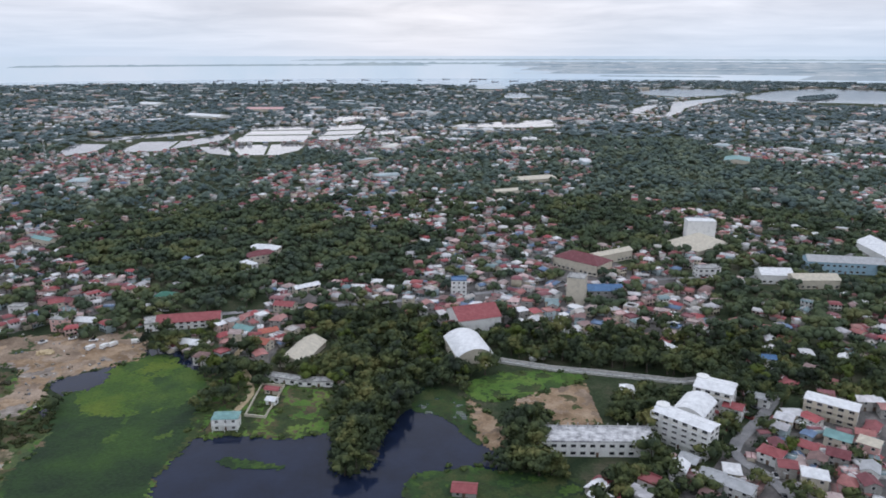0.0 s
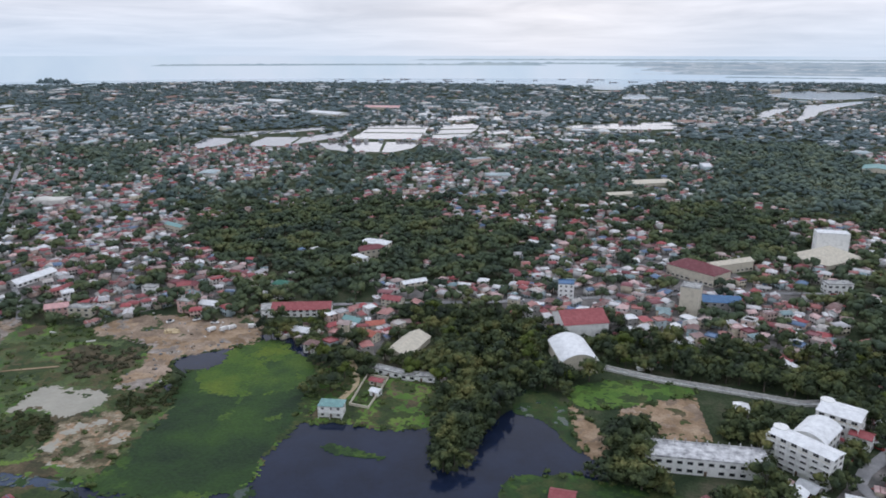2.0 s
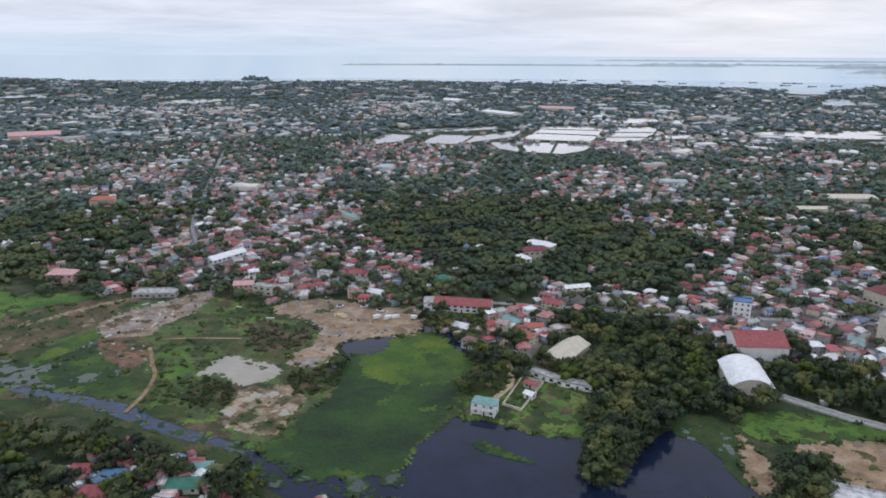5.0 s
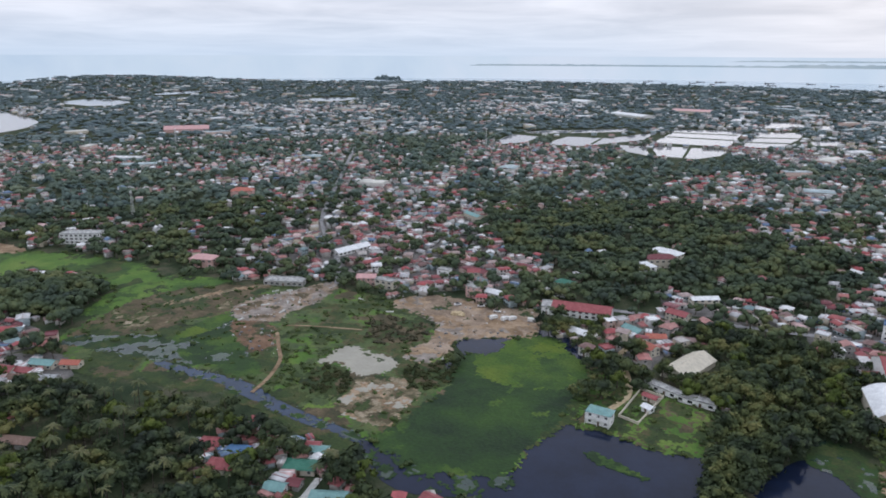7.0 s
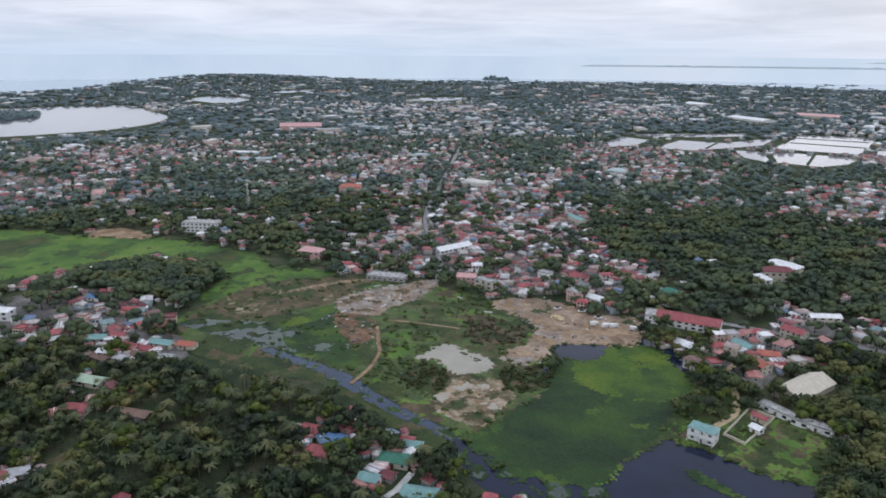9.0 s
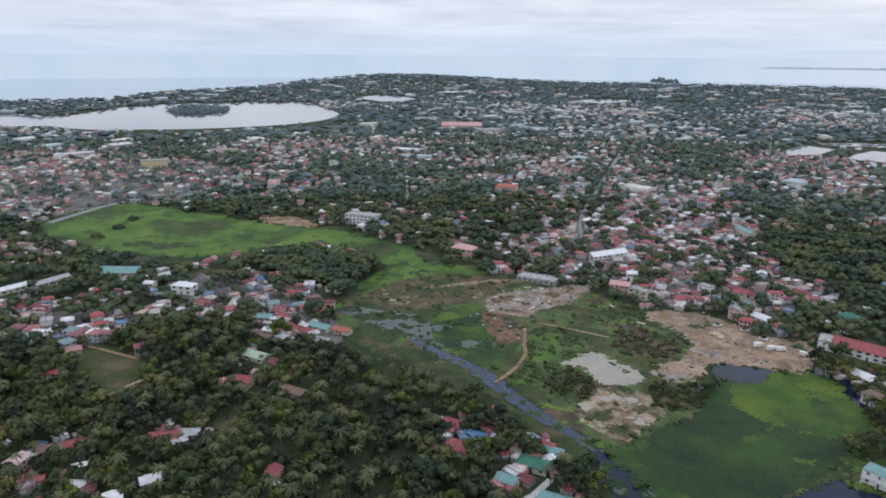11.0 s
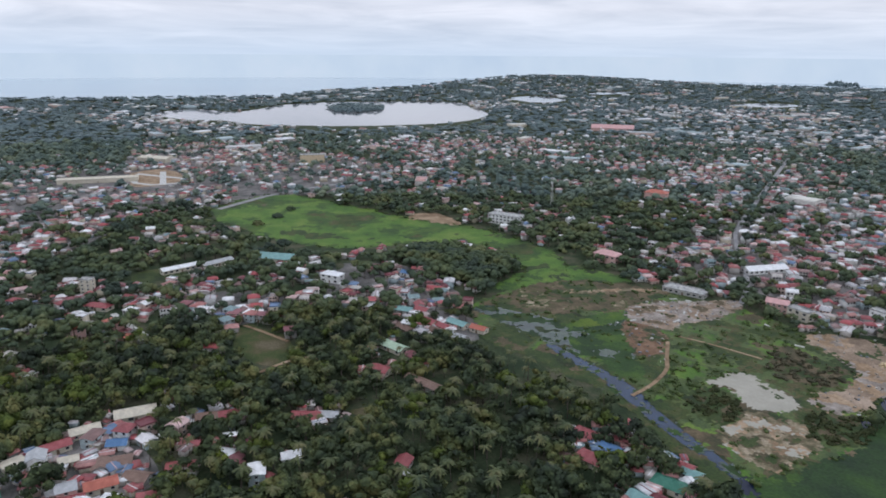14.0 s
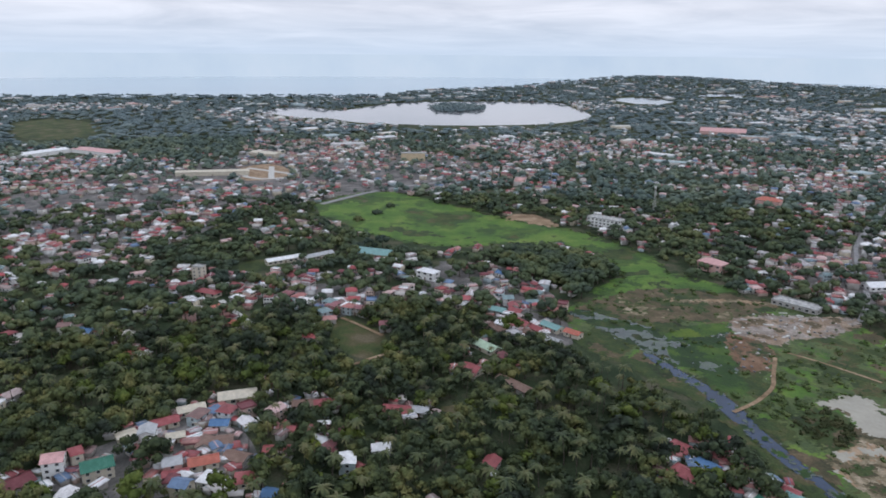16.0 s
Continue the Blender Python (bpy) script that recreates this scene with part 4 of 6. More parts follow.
LANDMARKS = (
    (66.1, 275.6, -1, 49.8, 13.0, 7, 2, "deck", "pale_deck", "white", "school_wing", "long cream two-storey school wing with unfinished concrete roof deck", "school"),
    (106.1, 279.2, -45, 27.0, 9.0, 13.5, 5, "low", "whitemetal", "white", "school_block", "white five-storey school block with balconies and metal roof", "school"),
    (132.0, 312.5, -32, 17.5, 14.0, 12.5, 4, "low", "whitemetal", "white", "school_annex", "white four-storey school annex with pale metal roof", "school"),
    (115.5, 294.0, 53, 19.0, 13.5, 11.2, 3, "arch", "whitemetal", "white", "school_hall", "white barrel-roofed middle block of the school with pale roof", "school"),
    (137.3, 302.1, -34, 8.5, 7.0, 7, 2, "gable", "redmetal", "white", "school_canteen", "small white school canteen with orange red roof", "school"),
    (13.9, 374.1, 14, 20.4, 31.0, 6.5, 1, "arch", "whitemetal", "cream", "gymnasium", "white arched-roof gymnasium beside dark trees", "gymnasium"),
    (18.8, 421.2, 19, 28.1, 24.0, 9, 1, "gable", "redmetal", "white", "warehouse", "warehouse with large red corrugated roof", "warehouse"),
    (3.6, 413.3, 26, 10.7, 6.0, 4.9, 2, "gable", "redmetal", "white", "shop_house", "low white shop house with red roof", "house"),
    (10.7, 477.0, -0, 10.7, 9.0, 13, 4, "flat", "bluemetal", "white", "office_building", "narrow white four-storey office building", "building"),
    (92.3, 465.2, -21, 12.0, 12.0, 19, 6, "flat", "concrete", "cream", "tower_block", "plain pale six-storey concrete tower block", "building"),
    (113.5, 475.0, -0, 24.5, 13.0, 7, 2, "gable", "bluemetal", "grey", "blue_hall", "long hall with deep blue metal roof", "hall"),
    (111.2, 543.5, -44, 41.1, 22.0, 9, 1, "hip", "maroonmetal", "cream", "market_hall", "large market hall with dark maroon roof", "market"),
    (137.5, 564.2, 31, 44.0, 9.0, 8, 1, "gable", "beigemetal", "cream", "long_shed", "long shed with pale beige roof", "shed"),
    (250.9, 512.3, -5, 23.2, 16.0, 7, 1, "gable", "whitemetal", "white", "storage_shed", "storage shed with white metal roof", "shed"),
    (274.1, 499.4, -0, 33.4, 14.0, 7, 1, "gable", "beigemetal", "cream", "storage_shed", "long storage shed with beige roof", "shed"),
    (316.8, 537.3, -11, 56.0, 16.0, 9, 2, "gable", "greymetal", "bluewall", "factory", "long blue-walled factory with grey roof", "factory"),
    (204.7, 525.2, 6, 18.4, 9.3, 7.2, 2, "flat", "concrete", "white", "villa", "white two-storey flat-roofed villa", "house"),
    (183.7, 302.4, -37, 22.3, 9.0, 9, 3, "low", "whitemetal", "cream", "apartment_block", "three-storey cream apartment block with balconies", "apartments"),
    (155.4, 316.3, -38, 11.5, 6.0, 4.9, 2, "low", "greymetal", "white", "row_house", "white row house with grey metal roof", "house"),
    (139.2, 265.8, -44, 9.5, 7.6, 4.9, 2, "hip", "redmetal", "white", "house", "white two-storey house with red hip roof", "house"),
    (174.6, 278.5, -39, 10.4, 7.6, 4.9, 2, "gable", "tealmetal", "cream", "house", "cream house with faded teal roof", "house"),
    (157.5, 270.5, -41, 7.4, 6.8, 4.9, 2, "gable", "redmetal", "cream", "house", "cream house with red gable roof", "house"),
    (166.8, 264.5, -32, 8.5, 7.6, 4.9, 2, "gable", "maroonmetal", "grey", "house", "house with dull maroon roof", "house"),
    (148.1, 247.5, -22, 9.4, 7.6, 6.3, 2, "hip", "whitemetal", "cream", "house", "cream two-storey house with pale roof", "house"),
    (108.2, 248.7, -34, 9.2, 7.6, 4.9, 2, "gable", "greymetal", "white", "house", "white house with weathered grey roof", "house"),
    (116.1, 241.1, -40, 10.3, 7.6, 4.9, 2, "gable", "greymetal", "white", "house", "white house with grey metal roof", "house"),
    (96.5, 255.0, -32, 6.8, 7.6, 4.9, 2, "gable", "whitemetal", "white", "house", "small house with pale metal roof", "house"),
    (102.7, 260.4, -43, 7.4, 6.8, 4.9, 2, "gable", "greymetal", "grey", "house", "grey house under weathered roof", "house"),
    (183.9, 271.5, -41, 8.4, 7.6, 6.3, 2, "hip", "beigemetal", "pink", "house", "pink two-storey house with beige roof", "house"),
    (174.0, 253.6, -33, 6.6, 7.6, 4.9, 2, "gable", "greymetal", "white", "house", "white house with grey roof", "house"),
    (8.2, 243.4, -7, 9.4, 6.8, 2.5, 1, "gable", "redmetal", "grey", "house", "low house with red roof beside the pond", "house"),
    (179.5, 362.2, -9, 8.9, 6.0, 4.9, 2, "gable", "bluemetal", "white", "house", "house with bright blue roof", "house"),
    (-100.7, 294.1, 3, 11.4, 6.8, 6.3, 2, "hip", "tealmetal", "white", "stilt_house", "white two-storey house with teal roof on the pond edge", "house"),
    (-80.8, 374.0, -13, 15.0, 33.0, 3.6, 1, "gable", "beigemetal", "cream", "covered_court", "covered court with wide pale beige roof", "hall"),
    (-83.0, 340.9, -18, 23.6, 5.0, 2.8, 1, "flat", "concrete", "white", "low_wing", "low white school wing among trees", "building"),
    (-65.1, 337.4, 0, 14.8, 5.0, 2.8, 1, "flat", "concrete", "white", "low_wing", "low white roofless wing among trees", "building"),
    (-162.3, 422.4, 12, 38.3, 14.0, 5, 2, "gable", "redmetal", "white", "depot", "long white depot with red metal roof", "warehouse"),
    (-184.8, 416.5, 21, 7.0, 13.0, 5, 2, "flat", "concrete", "white", "depot_office", "white flat-roofed depot office", "building"),
    (-150.7, 388.5, -10, 13.5, 8.0, 2.8, 1, "gable", "whitemetal", "white", "shed", "shed with bright white metal roof", "shed"),
    (-194.3, 467.4, -6, 13.2, 9.3, 4.9, 2, "hip", "greenmetal", "cream", "house", "house with dark green hip roof", "house"),
    (-240.0, 413.3, -7, 9.4, 6.8, 8.1, 3, "flat", "concrete", "pink", "house", "pink three-storey flat-roofed house", "house"),
    (-257.9, 452.6, -15, 15.4, 7.6, 6.3, 2, "gable", "maroonmetal", "pink", "house", "pink house with maroon roof", "house"),
    (-228.5, 423.5, -6, 12.8, 8.0, 3.2, 1, "gable", "whitemetal", "white", "shed", "shed with white metal roof", "shed"),
    (-281.0, 438.5, -0, 9.4, 6.8, 7.2, 2, "flat", "concrete", "white", "house", "white flat-roofed house", "house"),
    (-106.7, 384.8, -26, 11.4, 7.6, 4.9, 2, "gable", "orangemetal", "cream", "house", "house with bright orange red roof", "house"),
    (-108.6, 406.0, 28, 11.6, 6.8, 2.9, 1, "gable", "orangemetal", "cream", "house", "house with orange red roof", "house"),
    (-123.7, 410.4, -25, 13.4, 6.8, 2.9, 1, "gable", "tealmetal", "grey", "house", "low house with teal roof", "house"),
    (-87.3, 328.3, -13, 7.4, 4.0, 2.8, 1, "gable", "redmetal", "cream", "caretaker_hut", "small hut with dark red roof inside the walled plot", "hut"),
    (-85.1, 316.8, -19, 4.8, 4.0, 2.8, 1, "gable", "whitemetal", "white", "tomb_shelter", "tiny white shelter inside the walled plot", "shelter"),
    (-106.7, 448.1, -14, 13.7, 8.5, 4.9, 2, "gable", "redmetal", "cream", "house", "house with faded red roof", "house"),
    (-99.9, 486.6, 37, 19.1, 6.8, 4.9, 2, "gable", "whitemetal", "cream", "house", "house with pale roof", "house"),
    (-154.8, 537.7, -42, 14.3, 6.8, 7.2, 2, "hip", "whitemetal", "white", "villa", "white villa on the wooded rise", "house"),
    (-153.9, 583.9, -12, 26.0, 12.0, 7, 2, "hip", "whitemetal", "cream", "villa", "large cream villa with pale roof on the wooded rise", "house"),
    (121.5, 950.9, 20, 56.6, 28.0, 4, 1, "low", "beigemetal", "cream", "covered_market", "covered market with flat pale yellow roof", "market"),
    (78.8, 864.9, 22, 37.1, 16.0, 3.5, 1, "low", "beigemetal", "cream", "long_shed", "long shed with pale roof", "shed"),
    (234.5, 629.2, -6, 25.1, 14.0, 20, 5, "flat", "whitemetal", "white", "church_tower", "windowless white cube tower of a large church", "church"),
    (224.5, 609.8, 37, 47.6, 38.0, 4, 1, "hip", "beigemetal", "cream", "church_hall", "wide low church hall with pale yellow roof", "church"),
    (467.0, 1121.9, -24, 37.4, 50.0, 4.5, 1, "low", "tealmetal", "cream", "sports_hall", "far sports hall with pale teal roof", "hall"),
    (372.3, 574.5, -93, 50.1, 25.0, 8, 1, "gable", "whitemetal", "white", "storage_shed", "big shed with white roof", "shed"),
    (-637.1, 1932.3, -31, 131.7, 50.0, 5, 1, "low", "whitemetal", "white", "factory", "far factory with bright white roof", "factory"),
    (-965.6, 2385.9, -24, 85.3, 60.0, 5, 1, "low", "whitemetal", "white", "factory", "far factory with white roof", "factory"),
    (-528.3, 2138.4, -0, 109.2, 60.0, 7, 1, "low", "pinkmetal", "cream", "factory", "far hall with faded pink red roof", "factory"),
    (-361.8, 617.8, -28, 26.6, 7.6, 6, 1, "gable", "tealmetal", "cream", "house", "house with turquoise roof", "house"),
    (-377.5, 183.8, 24, 14.0, 6.8, 2.9, 1, "gable", "tealmetal", "cream", "house", "house with pale teal roof", "house"),
    (-364.5, 192.1, 30, 10.3, 6.0, 2.9, 1, "gable", "orangemetal", "cream", "house", "house with orange red roof", "house"),
    (-387.7, 167.4, 20, 14.4, 7.6, 2.9, 1, "gable", "redmetal", "cream", "house", "house with red roof", "house"),
    (-407.9, 172.3, 29, 9.7, 6.8, 2.9, 1, "gable", "redmetal", "grey", "house", "house with red roof", "house"),
    (-369.7, 167.4, 24, 12.8, 6.8, 2.5, 1, "gable", "rustmetal", "grey", "house", "house with rusty roof", "house"),
    (-384.5, 153.6, 31, 7.5, 5.1, 4.9, 2, "gable", "whitemetal", "white", "house", "small white house with white roof", "house"),
    (-358.2, 175.1, 29, 11.0, 6.0, 2.5, 1, "gable", "greymetal", "grey", "house", "house with pale grey roof", "house"),
    (-382.8, 151.6, 13, 14.8, 6.8, 2.5, 1, "gable", "rustmetal", "grey", "house", "house with rusty roof", "house"),
    (-377.1, 173.5, 20, 10.5, 6.0, 2.5, 1, "gable", "redmetal", "cream", "house", "house with dull red roof", "house"),
    (-413.6, 161.0, 44, 12.8, 6.8, 2.9, 1, "gable", "tealmetal", "grey", "house", "house with green teal roof", "house"),
    (-487.2, 191.9, 30, 9.8, 6.0, 2.9, 1, "gable", "bluemetal", "white", "house", "house with blue grey roof", "house"),
    (-359.6, 134.2, 24, 19.2, 7.6, 2.9, 1, "gable", "palegreenmetal", "cream", "house", "house with pale green roof", "house"),
    (-332.5, 118.0, 34, 10.0, 7.6, 2.9, 1, "gable", "redmetal", "cream", "house", "house with red roof", "house"),
    (-306.5, 134.2, 24, 28.0, 6.0, 2.8, 1, "gable", "rustmetal", "grey", "house", "long low house with rusty roof", "house"),
    (-234.2, 180.5, 24, 11.9, 6.8, 2.9, 1, "hip", "redmetal", "cream", "house", "house with bright red hip roof", "house"),
    (-217.4, 170.7, 23, 11.8, 7.6, 2.9, 1, "hip", "redmetal", "cream", "house", "house with red roof among palms", "house"),
    (-219.6, 183.0, 24, 9.3, 6.0, 2.9, 1, "gable", "bluemetal", "white", "house", "house with bright blue roof", "house"),
    (-228.0, 194.9, 32, 6.3, 6.0, 2.9, 1, "gable", "redmetal", "pink", "house", "pink house with red roof", "house"),
    (-210.0, 191.7, 24, 8.0, 5.1, 2.5, 1, "gable", "greymetal", "grey", "house", "house with grey metal roof", "house"),
    (-226.3, 203.7, 50, 7.8, 5.1, 2.5, 1, "gable", "greymetal", "grey", "house", "house with pale grey roof", "house"),
    (-189.5, 188.5, 27, 13.2, 7.6, 2.9, 1, "hip", "greenmetal", "cream", "house", "house with grey green roof", "house"),
    (-197.0, 201.5, 26, 9.3, 6.0, 2.9, 1, "gable", "redmetal", "pink", "house", "house with pink red roof", "house"),
    (-191.4, 201.5, 24, 7.8, 5.1, 2.9, 1, "gable", "tealmetal", "white", "house", "house with teal roof", "house"),
    (-187.0, 171.8, 21, 8.1, 6.0, 2.9, 1, "gable", "tealmetal", "white", "house", "house with teal roof", "house"),
    (-165.4, 177.9, 29, 14.0, 7.6, 2.9, 1, "hip", "tealmetal", "cream", "house", "house with pale teal hip roof", "house"),
    (-183.6, 178.5, 16, 6.2, 5.1, 2.5, 1, "gable", "maroonmetal", "grey", "house", "house with maroon roof", "house"),
    (-208.1, 179.1, 24, 5.4, 4.2, 2.5, 1, "gable", "whitemetal", "white", "house", "small house with white roof", "house"),
    (-372.5, 361.5, 26, 30.0, 12.0, 3.2, 1, "flat", "concrete", "grey", "low_building", "long grey concrete building by the bare ground", "building"),
    (-321.0, 393.7, 31, 13.8, 8.5, 6.3, 2, "gable", "pinkmetal", "pink", "house", "pink house with pale pink roof", "house"),
    (-304.2, 395.3, 5, 14.9, 7.6, 6.3, 2, "flat", "concrete", "cream", "house", "cream flat-roofed house", "house"),
    (-259.8, 450.3, 27, 12.8, 7.6, 6.3, 2, "gable", "redmetal", "cream", "house", "house with red roof", "house"),
    (-152.0, 561.1, 38, 23.9, 12.0, 8, 2, "hip", "maroonmetal", "cream", "villa", "large villa with maroon roof on the wooded rise", "house"),
    (-389.1, 456.2, 80, 35.8, 11.0, 3.2, 1, "gable", "whitemetal", "white", "market_shed", "long market shed with bright white roof beside the road", "shed"),
    (-654.7, 571.3, 34, 25.3, 14.0, 8, 2, "hip", "orangemetal", "pink", "villa", "large pink house with orange roof", "house"),
    (-460.4, 358.2, 25, 19.7, 12.0, 7.2, 2, "hip", "pinkmetal", "pink", "villa", "large pink house with pink roof", "house"),
    (-611.4, 345.3, 34, 33.6, 14.0, 9, 3, "flat", "concrete", "white", "office_building", "white three-storey building by the green field", "building"),
    (-1300.7, 990.0, 50, 91.2, 30.0, 7, 2, "gable", "pinkmetal", "pink", "school_hall", "far pink school with faded red roof", "school"),
    (-566.1, 33.2, 109, 29.9, 7.0, 3.4, 1, "gable", "whitemetal", "cream", "school_wing", "long low school wing with white roof", "school"),
    (-570.2, 61.0, 115, 25.8, 7.0, 3.4, 1, "gable", "greymetal", "cream", "school_wing", "long low school wing with pale blue-grey roof", "school"),
    (-567.8, 106.0, 54, 35.5, 14.0, 3.4, 1, "gable", "tealmetal", "cream", "school_hall", "low school hall with pale teal roof", "school"),
    (-495.8, 135.4, 40, 16.0, 8.5, 6.3, 2, "hip", "whitemetal", "white", "house", "white house with white roof", "house"),
    (-534.1, -30.2, 60, 8.3, 6.0, 10.8, 4, "flat", "concrete", "cream", "tower_house", "narrow cream four-storey concrete house", "house"),
    (-450.8, -13.1, 35, 10.9, 6.8, 7.2, 2, "hip", "orangemetal", "pink", "house", "pink two-storey house with orange roof", "house"),
    (-434.7, -5.8, 57, 13.0, 6.0, 2.5, 1, "gable", "orangemetal", "pink", "house", "low house with orange roof", "house"),
    (-497.4, -22.5, 51, 17.4, 7.6, 2.9, 1, "hip", "redmetal", "cream", "house", "house with wide red hip roof", "house"),
    (-1181.3, 42.1, 47, 52.9, 25.0, 6, 2, "low", "beigemetal", "cream", "school_block", "far pale yellow school block", "school"),
    (-1082.8, 262.1, 78, 37.0, 14.0, 12, 3, "flat", "concrete", "yellow", "office_building", "far yellow three-storey building", "building"),
    (-1014.4, -35.7, 85, 95.8, 18.0, 5.5, 1, "low", "beigemetal", "cream", "bus_terminal", "long terminal hall with pale roof", "hall"),
    (-1270.7, -307.3, 138, 83.0, 30.0, 6, 1, "low", "whitemetal", "white", "factory", "far long hall with white roof", "factory"),
    (-1266.9, -220.5, 46, 103.9, 30.0, 6, 1, "low", "pinkmetal", "white", "factory", "far hall with pink roof", "factory"),
    (-332.6, -2.9, 92, 17.7, 9.0, 3.2, 1, "gable", "beigemetal", "cream", "long_shed", "long shed with pale yellow roof among trees", "shed"),
    (-324.4, -23.9, 102, 12.2, 6.8, 2.9, 1, "gable", "beigemetal", "cream", "row_house", "row house with weathered pale roof", "house"),
    (-314.6, -34.7, 108, 11.1, 6.8, 2.9, 1, "gable", "redmetal", "cream", "row_house", "row house with faded red roof", "house"),
    (-300.4, -40.2, 88, 6.8, 8.0, 7, 2, "gable", "greymetal", "white", "chapel", "white gabled chapel with dark grey roof", "chapel"),
    (-307.7, -50.0, 114, 8.2, 6.0, 2.5, 1, "low", "beigemetal", "cream", "row_house", "low house with pale roof", "house"),
    (-306.9, -10.4, 75, 8.0, 6.0, 2.9, 1, "gable", "bluemetal", "white", "house", "house with pale blue roof", "house"),
    (-295.1, -37.3, 114, 7.4, 5.1, 2.9, 1, "gable", "whitemetal", "cream", "house", "house with white roof", "house"),
    (-300.5, -28.9, 93, 7.4, 5.1, 2.9, 1, "gable", "beigemetal", "cream", "house", "house with pale roof", "house"),
    (-276.7, -16.3, 96, 11.7, 6.8, 2.9, 1, "gable", "orangemetal", "cream", "row_house", "row house with bright orange red roof", "house"),
    (-270.7, -26.6, 89, 9.7, 5.1, 2.5, 1, "gable", "redmetal", "grey", "row_house", "row house with red roof", "house"),
    (-291.0, -16.4, 87, 6.7, 7.6, 2.9, 1, "gable", "rustmetal", "grey", "house", "house with brown rusty roof", "house"),
    (-291.3, -8.6, 84, 7.1, 7.6, 2.9, 1, "hip", "rustmetal", "cream", "house", "house with brown roof", "house"),
    (-275.9, -28.2, 95, 7.1, 6.8, 4.9, 2, "gable", "greymetal", "pink", "house", "pale house with grey roof", "house"),
    (-277.0, -3.0, 53, 10.2, 6.8, 2.5, 1, "gable", "rustmetal", "grey", "house", "house with rusty roof", "house"),
    (-280.4, -56.8, 105, 11.6, 9.0, 5.4, 2, "gable", "greenmetal", "cream", "hall", "hall with green metal roof", "hall"),
    (-285.1, -73.2, 90, 7.7, 7.6, 8.1, 3, "gable", "pinkmetal", "white", "house", "white three-storey house with pink roof", "house"),
    (-289.9, -66.1, 110, 4.4, 6.8, 7.2, 2, "hip", "redmetal", "cream", "house", "cream house with red hip roof", "house"),
    (-279.4, -85.7, 130, 10.6, 9.0, 2.8, 1, "gable", "maroonmetal", "grey", "shed", "shed with dark purple roof", "shed"),
    (-400.5, -58.8, 63, 8.8, 6.8, 2.9, 1, "gable", "orangemetal", "cream", "house", "house with orange red roof", "house"),
    (-294.3, 19.3, 67, 6.3, 5.1, 2.5, 1, "gable", "redmetal", "cream", "house", "house with red roof among trees", "house"),
    (-299.3, 69.8, 65, 13.1, 7.6, 2.5, 1, "gable", "redmetal", "cream", "house", "house with red roof among palms", "house"),
    (-296.1, 79.9, 64, 8.2, 6.0, 2.5, 1, "gable", "greymetal", "grey", "house", "house with pale grey roof", "house"),
    (-316.6, 27.9, 79, 10.4, 6.8, 2.5, 1, "gable", "rustmetal", "grey", "house", "house with rusty roof", "house"),
    (-315.0, 37.4, 89, 9.7, 6.8, 2.5, 1, "gable", "redmetal", "grey", "house", "house with dull red roof", "house"),
    (-343.3, 15.3, 55, 9.0, 6.8, 2.5, 1, "gable", "maroonmetal", "grey", "house", "house with dark maroon roof", "house"),
    (-441.3, -90.2, 58, 8.7, 6.0, 2.5, 1, "gable", "bluemetal", "grey", "house", "house with bright blue roof", "house"),
    (-448.1, -31.7, 90, 7.1, 6.8, 7.2, 2, "gable", "orangemetal", "pink", "house", "tall pink house with orange roof", "house"),
    (-246.7, 9.6, 64, 6.1, 6.0, 2.8, 1, "gable", "bluemetal", "grey", "hut", "small hut with blue tarpaulin roof", "hut"),
)
KEEP_OFF = []
for x, y, turn, L, D, H, st, kind, roof, wall, nm, lb, ct in LANDMARKS:
    far = math.hypot(x, y) > 800
    plain = nm in ("tower_block", "church_tower", "covered_court", "gymnasium", "covered_market", "church_hall")
    balc = nm in ("school_block", "apartment_block", "stilt_house", "school_annex")
    ob = house(nm, L, D, H, st, "flat" if kind == "deck" else kind, M[roof], M["wall_" + wall], not (plain or far), balc,
               nm in ("school_block", "school_annex", "stilt_house", "apartment_block", "chapel", "depot"))
    if kind == "deck":
        # column starter bars and unfinished stub columns on the deck
        for i in range(12):
            for s in (-1, 1):
                bm = bmesh.new()
                cx, cy = -L / 2 + 0.6 + (L - 1.2) * i / 11, s * (D / 2 - 0.7)
                box(bm, (cx - 0.2, cy - 0.2, H + 0.2), (cx + 0.2, cy + 0.2, H + (2.4 if s > 0 else 1.0)))
                part("stub_column", bm, M["concrete"], ob)
    if nm in ("school_block", "school_annex"):
        # round stair tower on the corner, with a rolled parapet
        bm = bmesh.new()
        for r_, z0, z1 in ((2.9, -0.3, H + 0.7), (3.05, H + 0.7, H + 1.1)):
            d_ = bmesh.ops.create_cone(bm, cap_ends=True, segments=28, radius1=r_, radius2=r_, depth=z1 - z0)
            bmesh.ops.translate(bm, verts=d_["verts"], vec=(-L / 2 + 1.5, D / 2 - 2.0, (z0 + z1) / 2))
        part("stair_tower", bm, M["wall_white"], ob)
        for i in range(6):
            bm = bmesh.new()
            cx = -L / 2 + L * (i + 0.5) / 6
            box(bm, (cx - L / 12 + 0.3, -D / 2 - 1.22, H - 2.4), (cx + L / 12 - 0.3, -D / 2 - 1.12, H - 1.5))
            part("sun_screen", bm, M["wall_cream"], ob)
    ob.matrix_basis = pose(x, y, float(height(x, y)), 0, 0, turn)
    tagged(ob, lb if len(lb.split()) > 5 else lb + " in the crowded village", ct, group="town buildings")
    KEEP_OFF.append((x, y, math.hypot(L, D) / 2))


